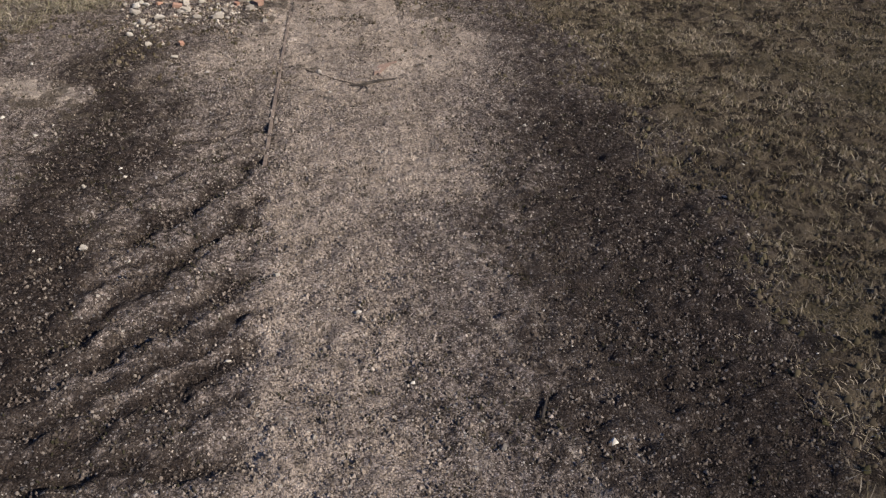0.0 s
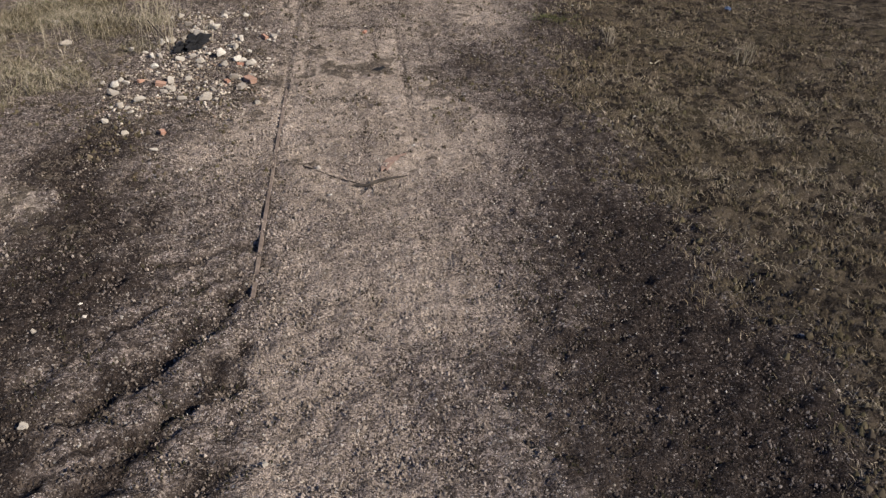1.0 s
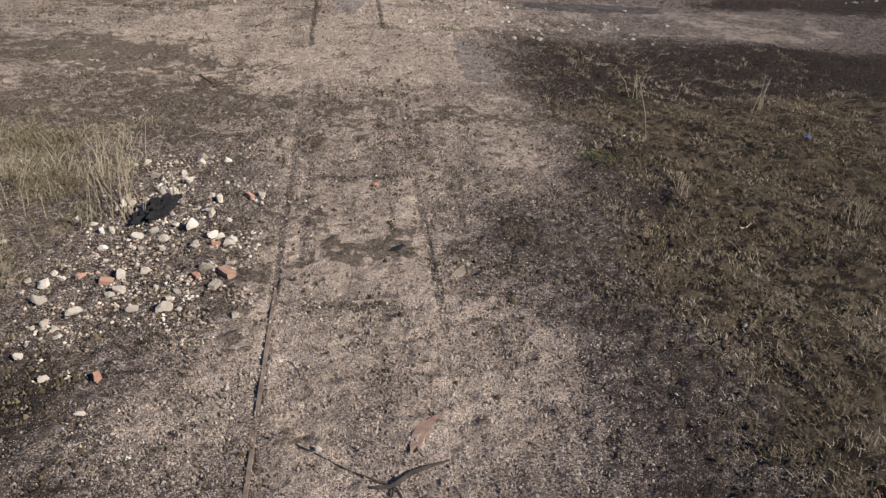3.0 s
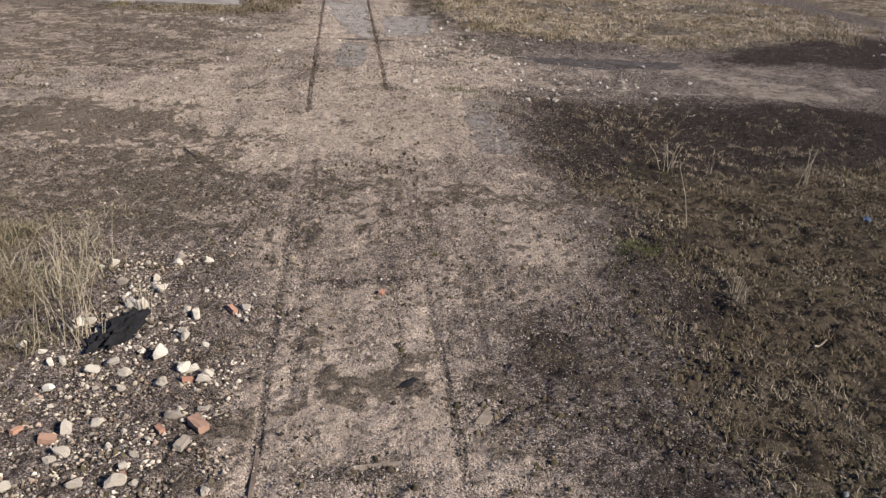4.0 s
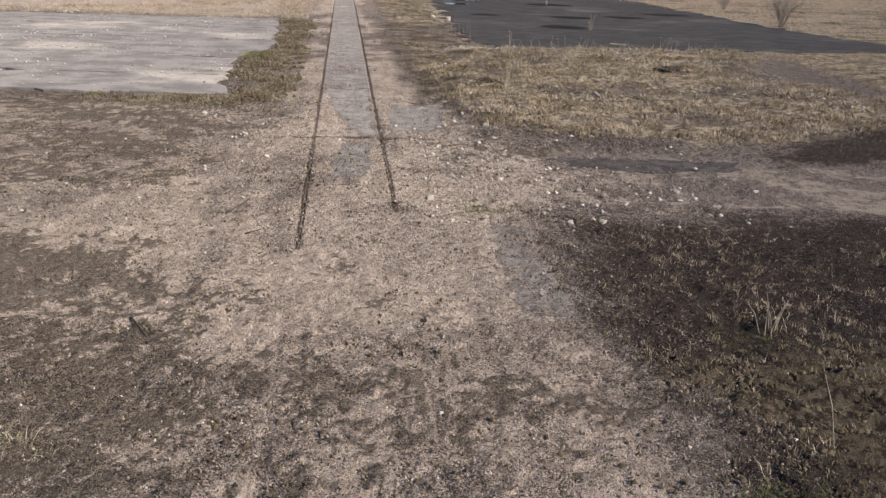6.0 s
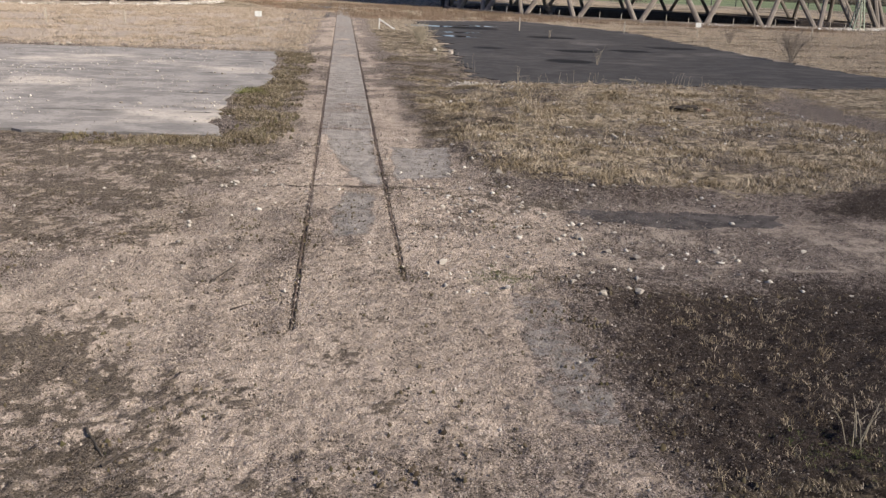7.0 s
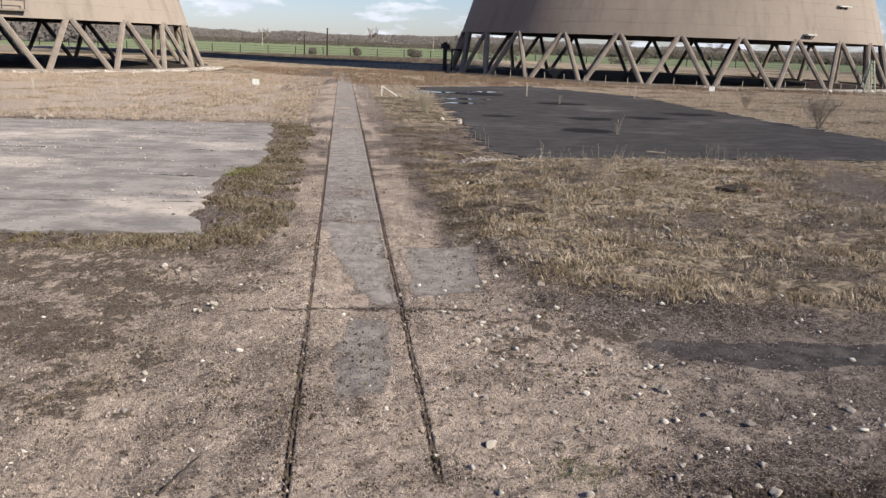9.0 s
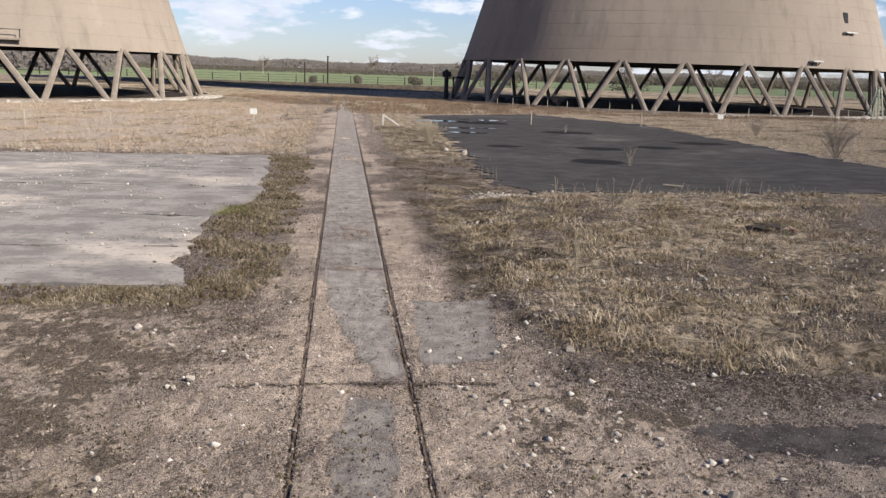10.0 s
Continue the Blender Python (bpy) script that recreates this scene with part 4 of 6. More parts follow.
def grass(name, seed, count, box, keep, blades, height, width, lean, spread, mat, label, category="grass", far=False):
    rng = np.random.default_rng(seed)
    px, py = scatter(rng, count, box, keep)
    n = len(px) * blades
    tall = np.repeat(rng.uniform(0.35, 1.0, len(px)) ** 1.5, blades)
    bx = np.repeat(px, blades) + rng.normal(0, spread, n)
    by = np.repeat(py, blades) + rng.normal(0, spread, n)
    bz = ground_height(bx, by) - 0.01
    h = height * tall * rng.uniform(0.5, 1.1, n)
    a = rng.uniform(0, 2 * np.pi, n)
    l = rng.uniform(0.2, 1.0, n) * lean * h
    w = width * rng.uniform(0.6, 1.3, n)
    sx, sy = np.cos(a + np.pi / 2) * w / 2, np.sin(a + np.pi / 2) * w / 2
    tip = np.column_stack([bx + np.cos(a) * l, by + np.sin(a) * l, bz + h * 0.95])
    if far:
        v = np.stack([np.column_stack([bx - sx, by - sy, bz]), np.column_stack([bx + sx, by + sy, bz]), tip], axis=1).reshape(-1, 3)
        t = np.arange(n * 3).reshape(-1, 3)
    else:
        mx, my, mz = bx + np.cos(a) * l * 0.35, by + np.sin(a) * l * 0.35, bz + h * 0.6
        v = np.stack([np.column_stack([bx, by, bz]), np.column_stack([mx + sx, my + sy, mz]), tip, np.column_stack([mx - sx, my - sy, mz])], axis=1).reshape(-1, 3)
        o = (np.arange(n) * 4)[:, None]
        t = np.concatenate([o + np.array([[0, 1, 3]]), o + np.array([[3, 1, 2]])])
    tagged(new(name, bulk_mesh(name, v, t, mat)), label, category, kind="stuff")


OCTA_V = np.array([(1, 0, 0), (-1, 0, 0), (0, 1, 0), (0, -1, 0), (0, 0, 1), (0, 0, -1)], float)
OCTA_F = np.array([(0, 2, 4), (2, 1, 4), (1, 3, 4), (3, 0, 4), (2, 0, 5), (1, 2, 5), (3, 1, 5), (0, 3, 5)])


HALF_V = np.array([(1, 0, -0.7), (0, 1, -0.7), (-1, 0, -0.7), (0, -1, -0.7), (0.25, 0.1, 1.0), (-0.3, -0.1, 0.85)], float)
HALF_F = np.array([(0, 1, 4), (1, 5, 4), (1, 2, 5), (2, 3, 5), (3, 4, 5), (3, 0, 4)])


def pebbles(name, seed, count, box, keep, size, mat, label, lift=0.0, buried=False, category="gravel"):
    """Loose stones; buried ones show only their upper faces."""
    rng = np.random.default_rng(seed)
    px, py = scatter(rng, count, box, keep)
    n = len(px)
    shape, faces = (HALF_V, HALF_F) if buried else (OCTA_V, OCTA_F)
    s = size[0] + (size[1] - size[0]) * rng.uniform(0, 1, n) ** 3
    a = rng.uniform(0, 2 * np.pi, n)
    v = shape[None] * rng.uniform(0.6, 1.25, (n, 6, 1)) * s[:, None, None] * np.array([1.0, 0.8, 0.8 if buried else 0.6])
    v = v + rng.normal(0, 0.16, v.shape) * s[:, None, None]
    c, d = np.cos(a)[:, None], np.sin(a)[:, None]
    x, y = v[..., 0] * c - v[..., 1] * d, v[..., 0] * d + v[..., 1] * c
    v = np.stack([x + px[:, None], y + py[:, None], v[..., 2] + (ground_height(px, py) + s * 0.22 + lift)[:, None]], axis=2).reshape(-1, 3)
    t = (faces[None] + (np.arange(n) * 6)[:, None, None]).reshape(-1, 3)
    tagged(new(name, bulk_mesh(name, v, t, mat)), label, category, kind="stuff")


MAT_PEBBLE = per_island("loose_pebbles", [(0.045, 0.035, 0.029), (0.125, 0.098, 0.082), (0.21, 0.170, 0.143), (0.085, 0.066, 0.055), (0.32, 0.272, 0.232)])
MAT_CLOD = per_island("coarse_grit", [(0.22, 0.178, 0.147), (0.40, 0.330, 0.275), (0.14, 0.112, 0.092), (0.50, 0.418, 0.350), (0.31, 0.253, 0.210)], patch=(0.7, 0.68, 0.64))
MAT_CHIP = per_island("pale_chips", [(0.30, 0.26, 0.22), (0.48, 0.43, 0.37), (0.58, 0.53, 0.46), (0.20, 0.17, 0.15)], patch=(0.8, 0.8, 0.8))
MAT_TURF = per_island("rank_turf", [(0.045, 0.034, 0.024), (0.24, 0.19, 0.128), (0.16, 0.124, 0.078), (0.42, 0.34, 0.25), (0.085, 0.066, 0.044), (0.56, 0.475, 0.37)])
MAT_LITTER = per_island("dead_grass_litter", [(0.050, 0.040, 0.027), (0.27, 0.215, 0.145), (0.20, 0.163, 0.094), (0.46, 0.38, 0.28), (0.11, 0.088, 0.058), (0.56, 0.475, 0.37)], patch=(0.42, 0.40, 0.34))
MAT_GREEN = per_island("green_grass", [(0.080, 0.070, 0.040), (0.26, 0.215, 0.145), (0.42, 0.355, 0.265), (0.13, 0.120, 0.060), (0.060, 0.048, 0.033), (0.54, 0.46, 0.36)])
MAT_STRAW = per_island("dry_straw_grass", [(0.21, 0.165, 0.115), (0.56, 0.45, 0.33), (0.28, 0.225, 0.142), (0.68, 0.565, 0.425), (0.10, 0.078, 0.052), (0.36, 0.275, 0.19)], patch=(0.50, 0.46, 0.36))
MAT_FARSTRAW = per_island("bleached_far_grass", [(0.42, 0.328, 0.245), (0.58, 0.468, 0.365), (0.31, 0.240, 0.175), (0.66, 0.555, 0.445)], patch=(0.72, 0.68, 0.62))
MAT_REED = per_island("reddish_dead_reeds", [(0.24, 0.155, 0.11), (0.32, 0.245, 0.17), (0.19, 0.13, 0.095), (0.38, 0.30, 0.21)])
MAT_DARKMOSS = per_island("dark_moss_tufts", [(0.022, 0.018, 0.013), (0.055, 0.045, 0.028), (0.036, 0.034, 0.016), (0.085, 0.068, 0.045)])

MAT_CUSHION = per_island("moss_cushion", [(0.032, 0.025, 0.017), (0.115, 0.088, 0.058), (0.065, 0.057, 0.027), (0.20, 0.156, 0.106), (0.045, 0.034, 0.025), (0.13, 0.106, 0.060)])

_zone_names = ("sand", "ash", "moss", "straw", "concrete", "asphalt", "pale", "red", "field", "mottle")


def zone(which, floor=0.35, gain=1.6, gate=0.06):
    k = _zone_names.index(which)
    return lambda x, y: np.clip((zones_at(x, y)[k] - floor) * gain, 0, 1) * (gate + 1.2 * ramp_np(fbm(x, y, 1.5, 3, 77), 0.40, 0.62))


def gravel_only(x, y):
    w = zones_at(x, y)
    return np.clip(1.0 - w[2] - 0.8 * w[3] - w[4] - w[5], 0, 1)


def weeds(x, y):
    w = zones_at(x, y)
    return np.clip(np.maximum(1.0 - 1.3 * w[0] - w[2], 1.1 * w[9] - 0.15) - w[4] - w[5], 0.03, 1) * ramp_np(fbm(x, y, 1.7, 4, 91), 0.48, 0.62)


def sandy(x, y):
    w = zones_at(x, y)
    return np.clip(1.3 * w[0] + 0.6 * w[6], 0, 1) * np.clip(1 - w[4] - w[5], 0, 1)


def cindery(x, y):
    w = zones_at(x, y)
    return np.clip(1.1 - w[0] - 0.5 * w[2] - 0.8 * w[3] - w[4] - w[5], 0, 1)


for _seed, _box, _sandy, _dark, _size in ((1, (-3.6, 3.6, 0.6, 10.0), 22000, 42000, (0.006, 0.017)), (2, (-5.0, 4.0, 10.0, 22.0), 24000, 32000, (0.007, 0.020)), (3, (-7.5, 6.5, 22.0, 34.5), 17000, 26000, (0.008, 0.025))):
    pebbles("gravel", _seed, _dark, _box, cindery, _size, MAT_PEBBLE, "loose brown and grey gravel on the yard", 0.0, True)
    pebbles("gravel", _seed + 30, _sandy, _box, sandy, _size, MAT_CLOD, "coarse brown grit standing proud of the sand", 0.0, True)
pebbles("gravel", 4, 3000, (-8, 8.0, 33.0, 62.0), gravel_only, (0.012, 0.045), MAT_PEBBLE, "scattered chips of concrete and gravel")
pebbles("moss_cushions", 5, 26000, (2.2, 8.5, 0.5, 22.5), lambda x, y: zone("moss", 0.15, 1.7, 0.6)(x, y) * np.clip(1.0 - 1.3 * zones_at(x, y)[1], 0, 1), (0.014, 0.042), MAT_CUSHION, "lumpy cushions of brown and green moss", 0.015, True, "moss")
pebbles("moss_cushions", 7, 7000, (-7.0, -1.4, 33.2, 64.0), zone("moss", 0.12, 1.6, 0.25), (0.03, 0.085), MAT_CUSHION, "lumpy brown moss creeping over the slab edge", 0.02, True, "moss")
pebbles("moss_cushions", 6, 14000, (-12.0, 3.2, 7.5, 34.5), weeds, (0.014, 0.040), MAT_CUSHION, "small dark cushions of moss on the gravel", 0.0, True, "moss")
pebbles("stone_chips", 16, 420, (1.0, 7.5, 21.8, 31.5), gravel_only, (0.018, 0.075), MAT_CHIP, "scattered pale stones on the gravel crossing")
pebbles("stone_chips", 17, 260, (-6.0, 1.0, 22.0, 33.5), gravel_only, (0.015, 0.06), MAT_CHIP, "scattered pale stones beside the track")
pebbles("stone_chips", 18, 300, (-4.0, 7.0, 0.8, 21.0), lambda x, y: np.ones_like(x), (0.010, 0.034), MAT_CHIP, "scattered small pale stones")
pebbles("stone_chips", 23, 170, (3.9, 6.0, 46.4, 49.2), lambda x, y: np.exp(-(((x - 5.0) / 0.7) ** 2 + ((y - 47.9) / 0.9) ** 2)), (0.025, 0.08), MAT_CHIP, "small heap of pale rubble by the asphalt", 0.08)
pebbles("stone_chips", 19, 1300, (2.6, 16.0, 28.5, 50.0), lambda x, y: ramp_np(fbm(x, y, 0.5, 3, 29), 0.45, 0.62), (0.015, 0.07), MAT_CHIP, "pale stones scattered through the rough grass", 0.06)
pebbles("stone_chips", 13, 2600, (-24, -3.3, 35.2, 61.5), lambda x, y: 0.1 + ramp_np(fbm(x, y, 0.4, 3, 19), 0.45, 0.6), (0.012, 0.055), MAT_CHIP, "pale stone chips strewn over the concrete slab", 0.085)
pebbles("stone_chips", 21, 1100, (-4.0, 5.5, 0.6, 11.0), lambda x, y: np.ones_like(x), (0.004, 0.012), MAT_CHIP, "tiny pale stone specks over the dark ash")
pebbles("stone_chips", 24, 900, (1.2, 3.5, 4.0, 13.5), gravel_only, (0.006, 0.015), MAT_CHIP, "small pale pebbles in the dark gravel")
pebbles("stone_chips", 22, 900, (-6.0, 6.0, 11.0, 23.0), lambda x, y: np.ones_like(x), (0.006, 0.016), MAT_CHIP, "tiny pale stone specks over the yard")
grass("moss_tufts", 4, 12000, (-8.0, 3.4, 0.4, 34.0), weeds, 5, 0.045, 0.014, 0.9, 0.03, MAT_DARKMOSS, "dark moss and weed tufts growing through the gravel", "moss")
grass("turf", 25, 15000, (2.0, 8.5, 0.3, 13.0), lambda x, y: zone("moss", 0.2, 1.7, 0.45)(x, y) * np.clip(1 - 1.15 * zones_at(x, y)[1], 0, 1) * (1 - ramp_np(y, 9.0, 11.5)), 7, 0.085, 0.0065, 2.1, 0.05, MAT_LITTER, "tangled dead grass over brown moss")
grass("turf", 5, 16000, (2.4, 9.5, 8.0, 23.2), lambda x, y: zone("moss", 0.25, 1.6, 0.35)(x, y) * np.clip(1 - 1.15 * zones_at(x, y)[1], 0, 1), 6, 0.075, 0.007, 1.9, 0.04, MAT_TURF, "brown mossy turf with dead blades")
grass("straw_tufts", 14, 4200, (2.6, 9.5, 4.5, 22.5), lambda x, y: (zone("moss", 0.2)(x, y) + zone("straw", 0.2)(x, y)) * (1 - 0.45 * ramp_np(y, 9.0, 12.5)), 10, 0.11, 0.006, 1.1, 0.03, MAT_STRAW, "bleached dry grass tufts in the turf")
grass("turf", 6, 9000, (-22, -2.0, 23.5, 36.5), zone("moss", 0.15, 1.2, 0.12), 7, 0.06, 0.011, 1.9, 0.07, MAT_TURF, "brown mossy turf with dead blades", far=True)
grass("grass", 7, 3600, (-7.5, -2.3, 8.4, 16.4), lambda x, y: zone("moss", 0.2)(x, y) + zone("straw", 0.2)(x, y), 14, 0.19, 0.007, 2.0, 0.05, MAT_GREEN, "green and straw-coloured long grass by the rubble")
MAT_FRESH = per_island("fresh_green_grass", [(0.065, 0.085, 0.030), (0.13, 0.15, 0.055), (0.20, 0.18, 0.09), (0.09, 0.11, 0.04)])
for gx, gy, gr, gn in ((3.41, 14.2, 0.32, 260), (2.1, 22.75, 0.34, 200), (4.6, 17.8, 0.35, 120), (-4.3, 14.6, 0.5, 300)):
    grass("grass_patch", int(gn + 10 * gx), gn, (gx - 2 * gr, gx + 2 * gr, gy - 2 * gr, gy + 2 * gr), lambda x, y: np.exp(-((x - gx) ** 2 + (y - gy) ** 2) / gr ** 2), 7, 0.06, 0.008, 1.4, 0.03, MAT_FRESH, "small patch of fresh green grass in the gravel")
grass("straw_grass", 8, 11000, (2.4, 20, 27.5, 51), zone("straw", 0.2, 1.6, 0.12), 14, 0.12, 0.012, 2.9, 0.14, MAT_STRAW, "rank dry straw-coloured grass on low mounds")
grass("tussocks", 15, 1400, (2.8, 18, 28.5, 49.5), zone("straw", 0.2, 1.6, 0.02), 34, 0.26, 0.015, 1.4, 0.14, MAT_STRAW, "taller dry grass tussocks on the mound")
grass("turf", 9, 3600, (1.5, 7.5, 33, 88), zone("moss", 0.25), 12, 0.12, 0.012, 2.4, 0.12, MAT_TURF, "dry grass and moss beside the sunken track", far=True)
grass("turf", 10, 4200, (-5.5, -1.5, 33, 64), zone("moss", 0.18, 1.5, 0.0), 11, 0.16, 0.010, 2.0, 0.16, MAT_TURF, "dark moss and grass beside the sunken track")
grass("straw_grass", 11, 14000, (-75, 75, 60, 128), zone("straw", 0.3, 2), 6, 0.17, 0.024, 1.5, 0.2, MAT_FARSTRAW, "tall dry straw-coloured grass across the yard", far=True)
grass("straw_grass", 26, 16000, (-42, -1, 60, 126), zone("straw", 0.15, 1.8, 0.25), 7, 0.32, 0.030, 1.2, 0.16, MAT_FARSTRAW, "tall dry straw-coloured grass across the yard", far=True)
grass("straw_grass", 27, 9000, (17, 48, 29, 62), zone("straw", 0.2, 1.8, 0.3), 8, 0.22, 0.014, 1.4, 0.14, MAT_STRAW, "rank dry grass beyond the mounds", far=True)
grass("straw_grass", 28, 8000, (18, 70, 60, 126), zone("straw", 0.2, 1.8, 0.3), 7, 0.30, 0.022, 1.3, 0.18, MAT_FARSTRAW, "tall dry straw-coloured grass beside the asphalt", far=True)
grass("dead_reeds", 12, 7000, (-35, 60, 106, 157), zone("red", 0.2, 2), 6, 0.55, 0.045, 0.7, 0.3, MAT_REED, "reddish dead reeds and willowherb stalks", "reeds", far=True)


# ---- concrete slab and asphalt pad ----
def slab_material(name, dark, light, drift, drift_bias, stains=()):
    m, nt, b = material(name)
    v = coords(nt)
    sx = nt.nodes.new("ShaderNodeMapping")
    sx.inputs["Scale"].default_value = (0.45, 0.60, 1.0)
    wire(nt, v, sx.inputs["Vector"])
    big = noise_tex(nt, sx.outputs[0], 0.30, 6, 0.62)
    mid = noise_tex(nt, sx.outputs[0], 1.7, 6, 0.66)
    fine = noise_tex(nt, v, 16, 6, 0.7)
    c = mixc(nt, remap(nt, mid, 0.40, 0.60), dark, light)
    sep = nt.nodes.new("ShaderNodeSeparateXYZ")
    wire(nt, v, sep.inputs[0])
    f = calc(nt, "ADD", big, calc(nt, "MULTIPLY", calc(nt, "SUBTRACT", fine, 0.5), 0.25))
    c = mixc(nt, remap(nt, f, drift_bias, drift_bias + 0.20, 0, 0.75), c, drift)
    c = mixc(nt, remap(nt, fine, 0.52, 0.66, 0, 0.5), c, tuple(q * 0.55 for q in dark))
    c = mixc(nt, remap(nt, noise_tex(nt, v, 5.0, 4), 0.56, 0.66, 0, 0.6), c, tuple(q * 0.7 for q in dark))
    for px, py, rx, ry in stains:
        mp = nt.nodes.new("ShaderNodeMapping")
        mp.inputs["Location"].default_value = (-px / rx, -py / ry, 0)
        mp.inputs["Scale"].default_value = (1 / rx, 1 / ry, 0)
        wire(nt, v, mp.inputs["Vector"])
        ln = nt.nodes.new("ShaderNodeVectorMath")
        ln.operation = "LENGTH"
        wire(nt, mp.outputs[0], ln.inputs[0])
        d = calc(nt, "ADD", ln.outputs["Value"], calc(nt, "MULTIPLY", calc(nt, "SUBTRACT", mid, 0.5), 0.8))
        c = mixc(nt, remap(nt, d, 0.8, 1.0, 0.85, 0.0), c, (0.006, 0.006, 0.006))
    wire(nt, c, b.inputs["Base Color"])
    b.inputs["Roughness"].default_value = 0.9
    b.inputs["Specular IOR Level"].default_value = 0.1
    bump(nt, b, fine, 0.006)
    return m


MAT_SLAB = slab_material("weathered_slab_concrete", (0.132, 0.120, 0.113), (0.205, 0.186, 0.173), (0.40, 0.350, 0.300), 0.51)
MAT_PAD = slab_material("old_asphalt", (0.034, 0.031, 0.030), (0.052, 0.048, 0.046), (0.115, 0.103, 0.095), 0.52,
                        ((12.5, 62.2, 1.6, 1.5), (14.9, 70.6, 1.5, 1.5), (16.4, 85.3, 2.2, 1.6), (19.0, 72.4, 1.6, 1.4), (9.2, 71.0, 1.2, 1.0), (23.5, 77, 2.2, 1.5), (11.5, 96, 2.6, 2.4)))


def plate(name, outline, top, mat, parent=None, label="", wobble=0.12, seed=1):
    """A flat slab with a worn, wandering edge."""
    pts = []
    rng = random.Random(seed)
    n = len(outline)
    for i in range(n):
        a, b = Vector(outline[i]), Vector(outline[(i + 1) % n])
        k = max(1, int((b - a).length / 0.35))
        for j in range(k):
            p = a.lerp(b, j / k)
            q = (noise.noise((p.x * 0.8, p.y * 0.8, seed)) + 0.6 * noise.noise((p.x * 3.1, p.y * 3.1, seed + 5))) * wobble * 2
            d = (b - a).normalized()
            pts.append((p.x - d.y * q, p.y + d.x * q))
    bm = bmesh.new()
    up = [bm.verts.new((x, y, top + 0.006 * noise.noise((x, y, 3)))) for x, y in pts]
    lo = [bm.verts.new((x, y, top - 0.30)) for x, y in pts]
    f = bm.faces.new(up)
    for i in range(len(pts)):
        j = (i + 1) % len(pts)
        bm.faces.new((lo[i], lo[j], up[j], up[i]))
    bmesh.ops.recalc_face_normals(bm, faces=bm.faces[:])
    bmesh.ops.triangulate(bm, faces=[q for q in bm.faces if len(q.verts) > 4])
    return part(name, bm, mat, parent, label)


slab = empty("concrete_slab", pose(0, 0, 0))
tagged(slab, "pale grey weathered concrete slab with stone chips on it", "concrete slab", kind="structure")
_right = [(34.3, -3.2), (35.5, -3.5), (37.0, -3.8), (40.2, -3.9), (44.4, -3.95), (46.6, -3.0), (50.0, -3.1), (53.8, -3.2), (62.3, -3.75)]


def slab_right(y):
    return float(np.interp(y, [p[0] for p in _right], [p[1] for p in _right]))


for k, (y0, y1) in enumerate(((34.45, 38.42), (38.47, 43.1), (43.15, 49.9), (49.95, 56.0), (56.05, 62.0))):
    rows = [y0 + (y1 - y0) * q / 4 for q in range(5)]
    outline = [(-26.0, y0 + (1.2 if k == 0 else 0.0))] + [(slab_right(y), y) for y in rows] + [(-26.0, y1 - (1.5 if k == 4 else 0.0))]
    plate("panel", outline, 0.02 + 0.004 * (k % 2), MAT_SLAB, slab, wobble=0.2, seed=k + 3)
pad = plate("asphalt_pad", PAD_RIGHT, 0.03, MAT_PAD, wobble=0.55, seed=21)
tagged(pad, "black old asphalt pad with dark oil stains", "asphalt", kind="structure")


MAT_WATER, _nt, _b = material("shallow_puddle_water")
_b.inputs["Base Color"].default_value = (0.012, 0.012, 0.013, 1)
_b.inputs["Roughness"].default_value = 0.06
_b.inputs["Specular IOR Level"].default_value = 0.5
for _x, _y, _rx, _ry in ((8.6, 82.5, 1.3, 0.9), (9.6, 88.0, 1.7, 0.8), (8.2, 97.5, 2.4, 0.8), (12.4, 100.5, 2.0, 0.9)):
    bm = bmesh.new()
    bmesh.ops.create_circle(bm, cap_ends=True, segments=28, radius=1.0)
    for v in bm.verts:
        k = 1 + 0.5 * noise.noise((v.co.x * 1.3 + _x, v.co.y * 1.3, 0.0))
        v.co.x, v.co.y = v.co.x * _rx * k, v.co.y * _ry * k
    ob = part("puddle", bm, MAT_WATER, None)
    ob.location = (_x, _y, 0.042)
    tagged(ob, "shallow puddle of rainwater lying on the asphalt", "puddle", "puddles on the asphalt")
grass("green_grass", 20, 420, (-4.1, -2.6, 43.2, 45.6), lambda x, y: inside(x, y, [(-3.9, 43.8), (-2.95, 43.7), (-2.8, 45.0), (-3.7, 45.2)], 0.3), 12, 0.17, 0.010, 1.2, 0.06, per_island("bright_moss", [(0.14, 0.145, 0.050), (0.23, 0.22, 0.095), (0.10, 0.105, 0.040)]), "small patch of bright green grass by the slab")


